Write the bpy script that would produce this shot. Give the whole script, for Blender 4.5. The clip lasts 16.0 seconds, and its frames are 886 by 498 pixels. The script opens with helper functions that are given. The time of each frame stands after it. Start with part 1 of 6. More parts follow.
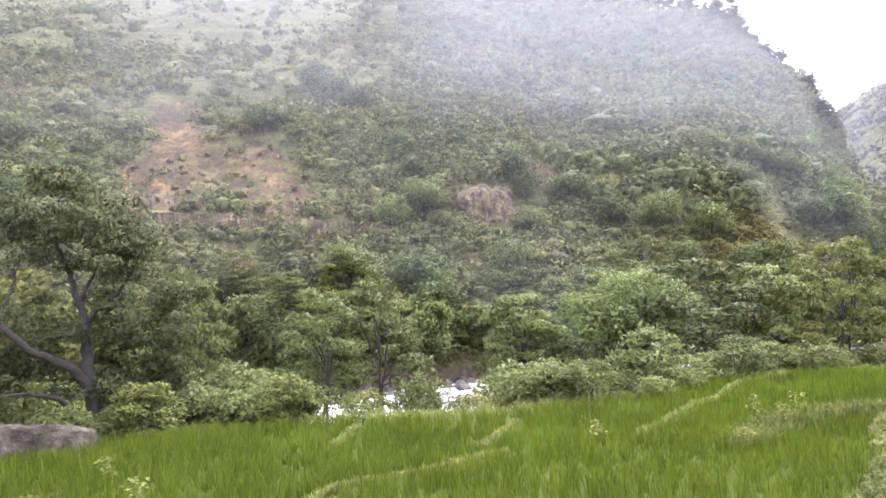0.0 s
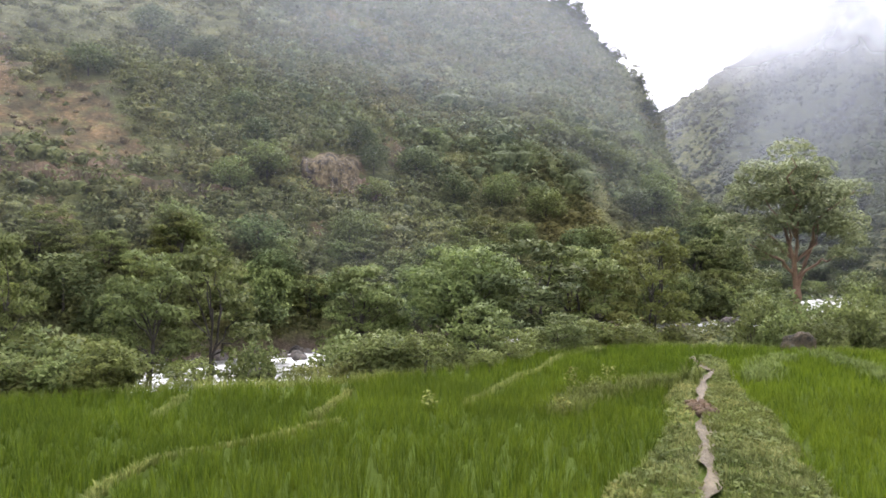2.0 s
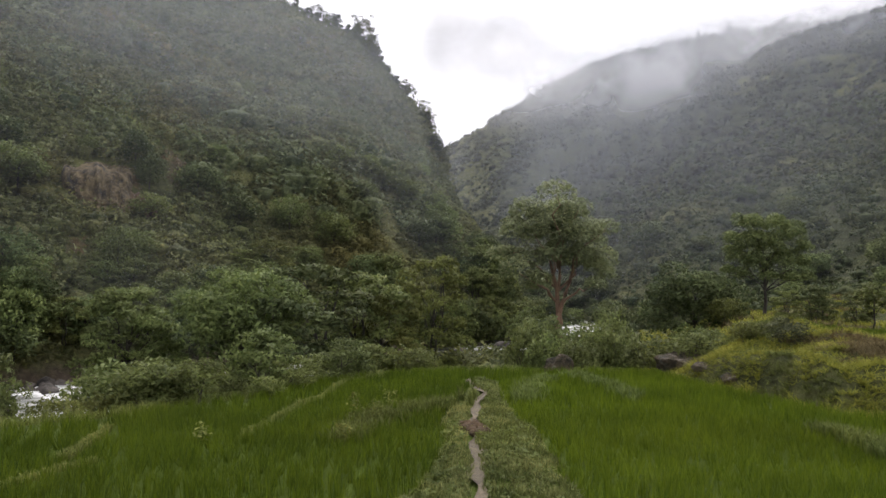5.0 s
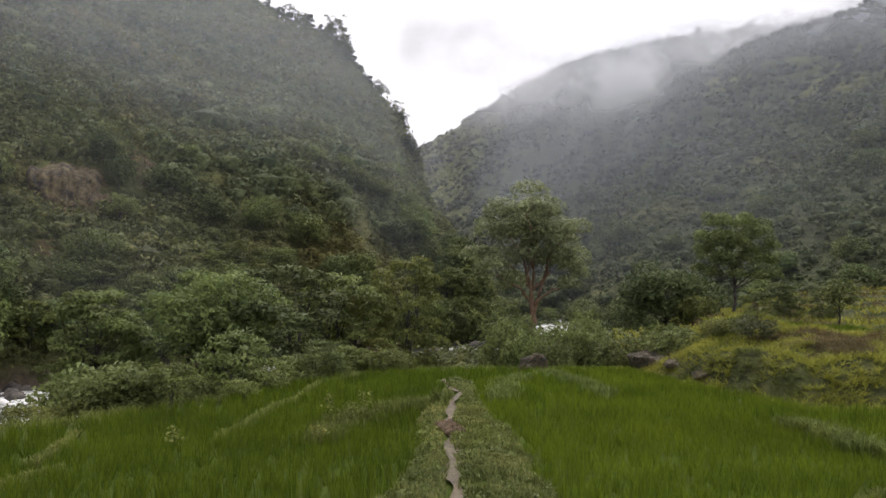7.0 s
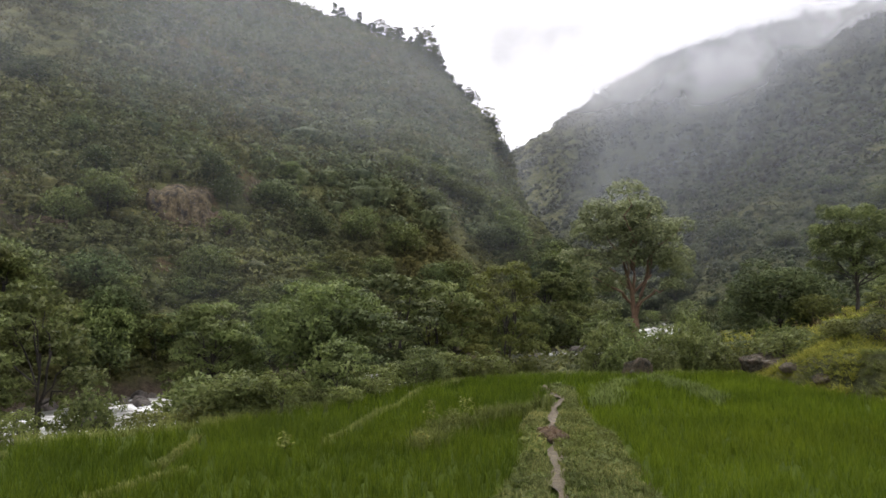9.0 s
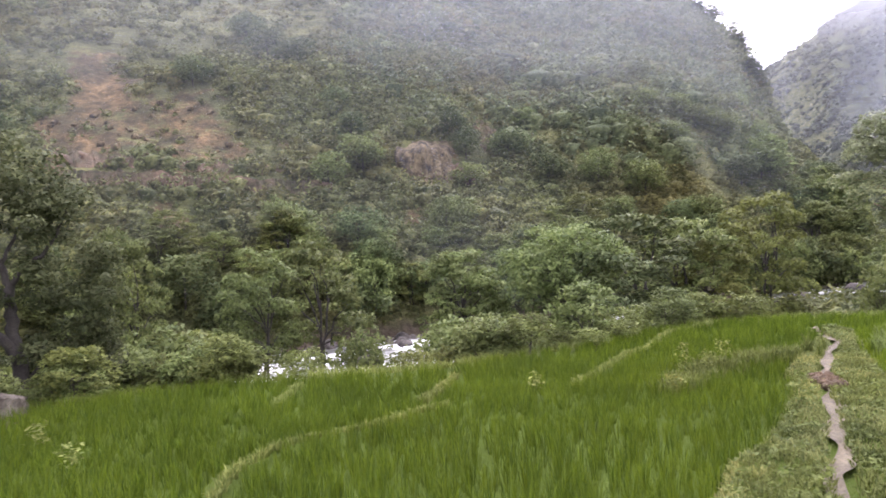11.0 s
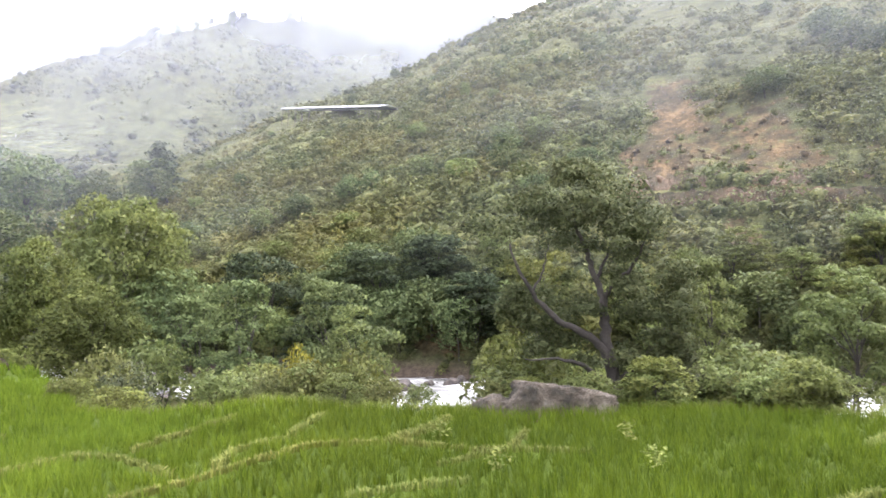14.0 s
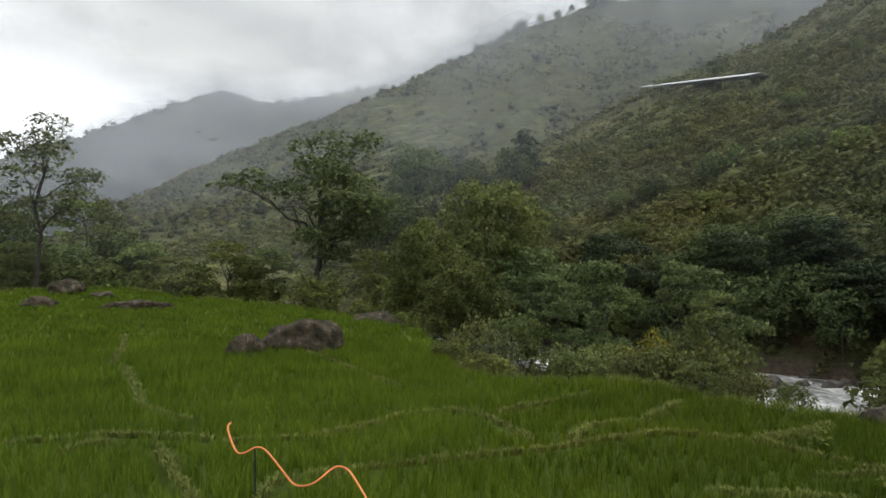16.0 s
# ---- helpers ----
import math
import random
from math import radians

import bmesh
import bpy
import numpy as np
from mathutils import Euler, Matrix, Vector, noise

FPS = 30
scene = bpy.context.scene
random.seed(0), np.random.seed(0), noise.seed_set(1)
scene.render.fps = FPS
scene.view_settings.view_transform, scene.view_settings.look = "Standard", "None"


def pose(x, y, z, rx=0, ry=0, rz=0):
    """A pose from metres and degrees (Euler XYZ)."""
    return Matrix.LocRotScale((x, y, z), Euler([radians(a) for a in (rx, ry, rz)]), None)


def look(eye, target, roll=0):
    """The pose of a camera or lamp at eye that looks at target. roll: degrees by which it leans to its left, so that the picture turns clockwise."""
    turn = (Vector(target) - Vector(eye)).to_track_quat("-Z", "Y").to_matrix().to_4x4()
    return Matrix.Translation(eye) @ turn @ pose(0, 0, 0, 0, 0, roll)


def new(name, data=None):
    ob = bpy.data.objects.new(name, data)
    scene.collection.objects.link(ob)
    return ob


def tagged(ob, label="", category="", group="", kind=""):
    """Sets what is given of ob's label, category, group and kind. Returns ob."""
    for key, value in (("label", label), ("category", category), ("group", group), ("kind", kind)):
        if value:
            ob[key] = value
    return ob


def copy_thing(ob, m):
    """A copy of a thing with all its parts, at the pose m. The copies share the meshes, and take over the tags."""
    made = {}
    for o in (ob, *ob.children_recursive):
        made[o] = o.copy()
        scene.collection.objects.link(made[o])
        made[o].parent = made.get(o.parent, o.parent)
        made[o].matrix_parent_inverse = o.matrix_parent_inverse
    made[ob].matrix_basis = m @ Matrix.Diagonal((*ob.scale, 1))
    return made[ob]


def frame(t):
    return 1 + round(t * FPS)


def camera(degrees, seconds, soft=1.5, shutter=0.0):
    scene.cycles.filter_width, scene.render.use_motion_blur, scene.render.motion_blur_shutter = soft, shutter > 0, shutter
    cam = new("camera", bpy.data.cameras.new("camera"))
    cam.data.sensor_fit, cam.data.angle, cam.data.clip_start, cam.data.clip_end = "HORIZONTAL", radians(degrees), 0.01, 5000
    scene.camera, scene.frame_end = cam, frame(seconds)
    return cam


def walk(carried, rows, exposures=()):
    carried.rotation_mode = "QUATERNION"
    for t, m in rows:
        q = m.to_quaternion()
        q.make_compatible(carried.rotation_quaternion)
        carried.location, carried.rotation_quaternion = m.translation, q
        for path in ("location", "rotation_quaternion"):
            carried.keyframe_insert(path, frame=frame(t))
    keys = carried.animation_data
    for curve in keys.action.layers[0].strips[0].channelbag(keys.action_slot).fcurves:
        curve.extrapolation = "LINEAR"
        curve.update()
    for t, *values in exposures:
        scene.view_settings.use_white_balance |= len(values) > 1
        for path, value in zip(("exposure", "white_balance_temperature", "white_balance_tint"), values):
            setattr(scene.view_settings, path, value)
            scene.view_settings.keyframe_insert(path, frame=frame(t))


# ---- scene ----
EYE = 3.0          # height of the eye over the tips of the rice (z = 0); the viewer stands on a raised terrace
ARM = 0.12         # the camera is turned at this distance before the body's axis
cam = camera(65.93, 16.0, soft=1.5, shutter=0.15)
TURNS = [          # seconds, yaw, pitch, roll
    (0.0, 0.00, 4.00, 2.00), (0.5, -2.69, 3.06, 1.79), (1.0, -5.46, 3.10, 0.88), (1.5, -7.57, 2.40, 0.51),
    (2.0, -13.16, 1.45, -0.50), (2.5, -18.20, 1.35, -0.98), (3.0, -21.53, 2.60, -1.38), (3.5, -24.36, 2.44, -1.65),
    (4.0, -27.28, 3.11, -1.69), (6.5, -32.65, 3.84, -0.86), (7.0, -32.99, 3.91, -0.88), (7.5, -32.12, 3.30, -0.57),
    (8.0, -31.14, 3.50, -0.96), (10.3, -14.19, 4.69, 3.79), (10.5, -12.74, 4.11, 3.91), (11.0, -4.97, 0.19, 2.80),
    (11.5, 0.99, -0.01, 3.50), (12.0, 7.96, -1.16, 2.48), (12.5, 15.39, 1.22, 2.23), (13.0, 23.72, 0.56, 3.02),
    (13.5, 33.46, 1.20, 1.63), (14.0, 40.43, 3.50, 1.72), (14.5, 49.00, 2.63, 0.31), (15.0, 57.84, 3.05, 0.09),
    (15.5, 63.28, 2.85, 0.21), (16.0, 69.47, 2.19, -0.74),
]
EXPOSURES = [      # seconds, stops, kelvin, tint
    (0, 1.97, 5930, 25), (0.5, 1.62, 6000, 23), (1, 1.54, 5850, 18), (2, 1.22, 6150, 15), (3, 0.92, 6250, 13), (3.5, 0.72, 6300, 13), (4, 0.12, 6350, 12), (7, 0.17, 6500, 11),
    (8, 0.22, 6450, 11), (10.5, 0.40, 6450, 12), (11, 1.40, 5980, 25), (11.5, 1.90, 5720, 26), (12, 2.44, 5620, 28), (12.5, 2.57, 5690, 29), (13, 2.62, 5690, 29), (14, 1.86, 6080, 17),
    (14.5, 1.42, 6050, 16), (15, 0.50, 6250, 8), (15.5, -0.06, 6300, 4), (16, -0.13, 6400, 4)]
walk(cam, [(t, pose(-ARM * math.sin(radians(yaw)), ARM * (math.cos(radians(yaw)) - 1), EYE, 90 + pitch, roll, yaw))
           for t, yaw, pitch, roll in TURNS], EXPOSURES)

# ---- sky and sun: an overcast, misty day ----
SUN_EL, SUN_AZ = 52.0, 35.0     # degrees; azimuth to the right of the first view


def link(tree, a, b):
    tree.links.new(a, b)


def make_world():
    world = bpy.data.worlds.new("world")
    scene.world = world
    world.use_nodes = True
    tree = world.node_tree
    n = tree.nodes
    n.clear()
    out, back = n.new("ShaderNodeOutputWorld"), n.new("ShaderNodeBackground")
    sky = n.new("ShaderNodeTexSky")
    sky.sky_type, sky.sun_disc = "NISHITA", False
    sky.sun_elevation, sky.sun_rotation = radians(SUN_EL), radians(SUN_AZ)
    sky.air_density, sky.dust_density = 1.0, 3.0
    dim = n.new("ShaderNodeMixRGB")
    dim.blend_type, dim.inputs[0].default_value = "MULTIPLY", 1.0
    dim.inputs[2].default_value = (0.1, 0.1, 0.1, 1)
    link(tree, sky.outputs[0], dim.inputs[1])
    co, noise_a, ramp = n.new("ShaderNodeTexCoord"), n.new("ShaderNodeTexNoise"), n.new("ShaderNodeValToRGB")
    stretch = n.new("ShaderNodeMapping")
    stretch.inputs["Scale"].default_value = (1.0, 1.0, 2.2)
    link(tree, co.outputs["Generated"], stretch.inputs[0])
    link(tree, stretch.outputs[0], noise_a.inputs["Vector"])
    noise_a.inputs["Scale"].default_value, noise_a.inputs["Detail"].default_value = 2.6, 7
    noise_a.inputs["Roughness"].default_value = 0.52
    ramp.color_ramp.elements[0].position, ramp.color_ramp.elements[0].color = 0.28, (1.28, 1.26, 1.33, 1)
    ramp.color_ramp.elements[1].position, ramp.color_ramp.elements[1].color = 0.72, (1.72, 1.68, 1.76, 1)
    link(tree, noise_a.outputs[0], ramp.inputs[0])
    mix = n.new("ShaderNodeMixRGB")          # the cloud deck covers nearly all of the sky
    mix.inputs[0].default_value = 0.9
    link(tree, dim.outputs[0], mix.inputs[1])
    link(tree, ramp.outputs[0], mix.inputs[2])
    link(tree, mix.outputs[0], back.inputs[0])
    back.inputs[1].default_value = 1.05
    link(tree, back.outputs[0], out.inputs[0])


make_world()
lamp = bpy.data.lights.new("sun", "SUN")
lamp.energy, lamp.angle, lamp.color = 2.2, radians(35), (1.0, 0.96, 0.9)
sun = new("sun", lamp)
sun.matrix_world = look((60 * math.sin(radians(SUN_AZ)), 60 * math.cos(radians(SUN_AZ)), 90), (0, 0, 0))

# ---- materials ----
def material(name):
    m = bpy.data.materials.new(name)
    m.use_nodes = True
    n = m.node_tree.nodes
    n.clear()
    return m, m.node_tree, n, n.new("ShaderNodeOutputMaterial")


def ramp_node(n, stops):
    r = n.new("ShaderNodeValToRGB").color_ramp
    while len(r.elements) < len(stops):
        r.elements.new(0.5)
    for e, (p, c) in zip(r.elements, stops):
        e.position, e.color = p, (*c, 1)
    return n[-1]


def noise_node(tree, n, vec, scale, detail=5, rough=0.6):
    t = n.new("ShaderNodeTexNoise")
    t.inputs["Scale"].default_value, t.inputs["Detail"].default_value, t.inputs["Roughness"].default_value = scale, detail, rough
    if vec is not None:
        link(tree, vec, t.inputs["Vector"])
    return t.outputs[0]


def blend(tree, n, fac, a, b, mode="MIX"):
    m = n.new("ShaderNodeMixRGB")
    m.blend_type = mode
    for s, v in zip(m.inputs, (fac, a, b)):
        if isinstance(v, (int, float)):
            s.default_value = v
        elif isinstance(v, tuple):
            s.default_value = (*v, 1)
        else:
            link(tree, v, s)
    return m.outputs[0]


def leafy(name, dark, light, gloss=0.65, through_light=0.35, per_object=0.25, tips=1.2, sheen=0.12, drift=0.25, grain=0.0):
    """Foliage: every leaf its own shade, every plant its own tint, some light through the blade."""
    m, tree, n, out = material(name)
    geo, obj = n.new("ShaderNodeNewGeometry"), n.new("ShaderNodeObjectInfo")
    r = ramp_node(n, [(0.0, dark), (0.75, light), (1.0, tuple(min(1, c * tips) for c in light))])
    link(tree, geo.outputs["Random Per Island"], r.inputs[0])
    hsv = n.new("ShaderNodeHueSaturation")
    link(tree, r.outputs[0], hsv.inputs["Color"])
    shift = n.new("ShaderNodeMapRange")
    shift.inputs["To Min"].default_value, shift.inputs["To Max"].default_value = 1 - per_object, 1 + per_object
    link(tree, obj.outputs["Random"], shift.inputs["Value"])
    link(tree, shift.outputs[0], hsv.inputs["Value"])
    hue = n.new("ShaderNodeMapRange")
    hue.inputs["To Min"].default_value, hue.inputs["To Max"].default_value = 0.497, 0.514
    link(tree, obj.outputs["Random"], hue.inputs["Value"])
    link(tree, hue.outputs[0], hsv.inputs["Hue"])
    patch = noise_node(tree, n, geo.outputs["Position"], 0.35, 3)
    pr = ramp_node(n, [(0.3, (0.7, 0.72, 0.7)), (0.7, (1.2, 1.15, 1.05))])
    link(tree, patch, pr.inputs[0])
    col = blend(tree, n, 1.0, hsv.outputs[0], pr.outputs[0], "MULTIPLY")
    tint = ramp_node(n, [(0.36, (0.90, 1.02, 1.06)), (0.50, (1.0, 1.0, 1.0)), (0.64, (1.22, 1.0, 0.80))])
    link(tree, noise_node(tree, n, geo.outputs["Position"], 0.07, 4), tint.inputs[0])
    col = blend(tree, n, drift, col, blend(tree, n, 1.0, col, tint.outputs[0], "MULTIPLY"))
    p, t, mix = n.new("ShaderNodeBsdfPrincipled"), n.new("ShaderNodeBsdfTranslucent"), n.new("ShaderNodeMixShader")
    if grain:                                 # leaf-sized mottling and relief on mounds of scrub
        leafage = noise_node(tree, n, geo.outputs["Position"], grain, 5, 0.7)
        gr = ramp_node(n, [(0.36, (0.50, 0.54, 0.50)), (0.50, (0.95, 0.95, 0.95)), (0.64, (1.38, 1.34, 1.22))])
        link(tree, leafage, gr.inputs[0])
        col = blend(tree, n, 1.0, col, gr.outputs[0], "MULTIPLY")
        bp = n.new("ShaderNodeBump")
        bp.inputs["Strength"].default_value, bp.inputs["Distance"].default_value = 0.9, 0.45
        link(tree, leafage, bp.inputs["Height"])
        link(tree, bp.outputs[0], p.inputs["Normal"])
    link(tree, col, p.inputs["Base Color"])
    link(tree, col, t.inputs["Color"])
    p.inputs["Roughness"].default_value = gloss
    p.inputs["Specular IOR Level"].default_value = sheen
    mix.inputs[0].default_value = through_light
    link(tree, p.outputs[0], mix.inputs[1])
    link(tree, t.outputs[0], mix.inputs[2])
    link(tree, mix.outputs[0], out.inputs[0])
    return m


def rough_stuff(name, stops, scale, fine, bump=0.6, gloss=0.9, dist=0.05):
    """Bark, stone, earth: two scales of tone and a relief to match."""
    m, tree, n, out = material(name)
    geo = n.new("ShaderNodeNewGeometry")
    a = noise_node(tree, n, geo.outputs["Position"], scale, 6)
    b = noise_node(tree, n, geo.outputs["Position"], fine, 8, 0.7)
    r = ramp_node(n, stops)
    link(tree, a, r.inputs[0])
    fr = ramp_node(n, [(0.3, (0.55, 0.55, 0.55)), (0.7, (1.25, 1.25, 1.25))])
    link(tree, b, fr.inputs[0])
    p = n.new("ShaderNodeBsdfPrincipled")
    link(tree, blend(tree, n, 1.0, r.outputs[0], fr.outputs[0], "MULTIPLY"), p.inputs["Base Color"])
    p.inputs["Roughness"].default_value = gloss
    bp = n.new("ShaderNodeBump")
    bp.inputs["Strength"].default_value, bp.inputs["Distance"].default_value = bump, dist
    link(tree, b, bp.inputs["Height"])
    link(tree, bp.outputs[0], p.inputs["Normal"])
    link(tree, p.outputs[0], out.inputs[0])
    return m


def plain(name, color, gloss=0.5, metal=0.0):
    m, tree, n, out = material(name)
    geo = n.new("ShaderNodeNewGeometry")
    p = n.new("ShaderNodeBsdfPrincipled")
    r = ramp_node(n, [(0.3, tuple(c * 0.75 for c in color)), (0.7, color)])
    link(tree, noise_node(tree, n, geo.outputs["Position"], 6, 6), r.inputs[0])
    link(tree, r.outputs[0], p.inputs["Base Color"])
    p.inputs["Roughness"].default_value, p.inputs["Metallic"].default_value = gloss, metal
    link(tree, p.outputs[0], out.inputs[0])
    return m


M_RICE = leafy("rice_leaf", (0.043, 0.072, 0.005), (0.109, 0.142, 0.010), 0.75, 0.4, 0.0, 1.25, 0.2)
M_RICE_SUN = leafy("yellow_green_rice_leaf", (0.051, 0.091, 0.005), (0.126, 0.173, 0.012), 0.75, 0.4, 0.0, 1.25, 0.2)
M_RICE_YOUNG = leafy("young_rice_leaf", (0.054, 0.099, 0.006), (0.129, 0.186, 0.015), 0.75, 0.4, 0.0, 1.2, 0.2)
M_GRASS = leafy("pale_grass", (0.092, 0.116, 0.025), (0.199, 0.214, 0.064), 0.7, 0.35, 0.1)
M_WEED = leafy("green_weed", (0.066, 0.086, 0.020), (0.150, 0.174, 0.050), 0.6, 0.35, 0.15)
M_BANK = leafy("sunlit_bank_grass", (0.138, 0.152, 0.023), (0.281, 0.285, 0.057), 0.75, 0.35, 0.0)
M_VERGE = leafy("short_pale_grass", (0.112, 0.120, 0.036), (0.250, 0.250, 0.092), 0.8, 0.3, 0.0)
M_DRY = leafy("dry_grass", (0.076, 0.059, 0.029), (0.178, 0.142, 0.073), 0.8, 0.25, 0.1)
M_LEAF_A = leafy("alder_leaf", (0.068, 0.089, 0.029), (0.157, 0.183, 0.065), 0.55, 0.42)
M_LEAF_B = leafy("olive_leaf", (0.045, 0.053, 0.029), (0.100, 0.108, 0.056))
M_LEAF_OLD = leafy("old_tree_leaf", (0.051, 0.065, 0.027), (0.108, 0.125, 0.056))
M_LEAF_TALL = leafy("grey_green_leaf", (0.108, 0.133, 0.062), (0.239, 0.271, 0.137), 0.55, 0.45, 0.0, 1.25, 0.3, 0.0)
M_LEAF_TERRACE = leafy("olive_green_leaf", (0.088, 0.112, 0.042), (0.196, 0.223, 0.090), 0.6, 0.45, 0.0, 1.25, 0.15, 0.0)
M_LEAF_OLIVE = leafy("yellow_olive_leaf", (0.054, 0.068, 0.018), (0.126, 0.146, 0.042))
M_LEAF_C = leafy("bright_leaf", (0.072, 0.086, 0.023), (0.152, 0.166, 0.050), 0.55, 0.42)
M_LEAF_D = leafy("dark_leaf", (0.050, 0.071, 0.028), (0.112, 0.138, 0.056))
# leaf green darkened to hold the shade of the slope above the water
M_LEAF_SHADED = leafy("shaded_green_leaf", (0.019, 0.028, 0.014), (0.049, 0.063, 0.031))
M_LEAF_Y = leafy("yellow_leaf", (0.073, 0.075, 0.011), (0.191, 0.171, 0.026))
M_UNDER = leafy("thicket_leaf", (0.070, 0.087, 0.029), (0.155, 0.172, 0.062), 0.7, 0.3, 0.0, 1.15, 0.3, 0.6, 3.0)
M_SHRUB = leafy("hillside_shrub_leaf", (0.083, 0.091, 0.036), (0.144, 0.147, 0.061), 0.8, 0.3, 0.0, 1.1, 0.2, 0.6, 2.4)
M_FLANK = leafy("flank_leaf", (0.081, 0.105, 0.048), (0.146, 0.170, 0.080), 0.75, 0.3, 0.0, 1.1, 0.25, 0.4, 2.2)
M_LUSH = leafy("lush_scrub_leaf", (0.073, 0.086, 0.031), (0.144, 0.152, 0.056), 0.75, 0.3, 0.0, 1.1, 0.25, 0.6, 2.6)
M_HILLGRASS = leafy("hillside_grass", (0.102, 0.104, 0.040), (0.163, 0.160, 0.064), 0.8, 0.3, 0.0, 1.2, 0.2)
M_PALE_SCRUB = leafy("pale_scrub_leaf", (0.082, 0.091, 0.037), (0.131, 0.135, 0.058), 0.8, 0.3, 0.0, 1.05, 0.2, 0.4, 1.6)
M_FARWOOD = leafy("far_woodland_leaf", (0.035, 0.043, 0.026), (0.065, 0.073, 0.042), 0.8, 0.25, 0.0, 1.1, 0.2, 0.4, 0.9)
M_VALLEY = leafy("valley_leaf", (0.051, 0.068, 0.031), (0.094, 0.110, 0.050), 0.8, 0.3, 0.0, 1.1, 0.2, 0.4, 1.8)
M_PINE = leafy("pine_needle", (0.035, 0.046, 0.031), (0.071, 0.087, 0.056), 0.7, 0.2)
M_BARK = rough_stuff("bark", [(0.3, (0.022, 0.018, 0.014)), (0.7, (0.070, 0.060, 0.050))], 1.5, 18, 0.9)
M_BARK_PALE = rough_stuff("reddish_bark", [(0.3, (0.130, 0.075, 0.045)), (0.7, (0.29, 0.185, 0.125))], 1.2, 14, 0.8)
M_ROCK = rough_stuff("lichened_rock", [(0.32, (0.034, 0.030, 0.018)), (0.45, (0.092, 0.075, 0.052)), (0.55, (0.155, 0.126, 0.092)), (0.70, (0.29, 0.250, 0.20))], 1.7, 6, 1.0, 0.95, 0.5)
M_ROCK_MOSS = rough_stuff("mossy_rock", [(0.36, (0.026, 0.024, 0.010)), (0.48, (0.070, 0.054, 0.026)), (0.58, (0.115, 0.084, 0.050)), (0.70, (0.24, 0.21, 0.18))], 2.2, 9, 1.0, 0.95, 0.5)
M_ROCK_DARK = rough_stuff("wet_rock", [(0.36, (0.022, 0.019, 0.016)), (0.64, (0.115, 0.098, 0.084))], 1.4, 6, 1.0, 0.9, 0.1)
M_EARTH = rough_stuff("red_earth", [(0.3, (0.050, 0.032, 0.016)), (0.7, (0.145, 0.090, 0.048))], 0.9, 7, 1.0, 0.95, 0.1)
M_CLIFF = rough_stuff("tan_rock_face", [(0.36, (0.028, 0.022, 0.016)), (0.47, (0.100, 0.073, 0.035)), (0.64, (0.235, 0.178, 0.090))], 0.8, 3.2, 1.0, 0.95, 0.6)
M_PATH = rough_stuff("trodden_mud", [(0.3, (0.050, 0.038, 0.020)), (0.5, (0.100, 0.078, 0.044)), (0.7, (0.150, 0.118, 0.070))], 1.5, 12, 0.7, 0.8, 0.05)
M_HOSE = plain("orange_plastic", (0.80, 0.24, 0.06), 0.35)
M_TIN = plain("weathered_roof_sheet", (0.72, 0.74, 0.77), 0.45, 0.0)
M_WOOD = plain("grey_timber", (0.10, 0.085, 0.07), 0.8)
M_STAKE = plain("black_stake", (0.02, 0.02, 0.02), 0.6)


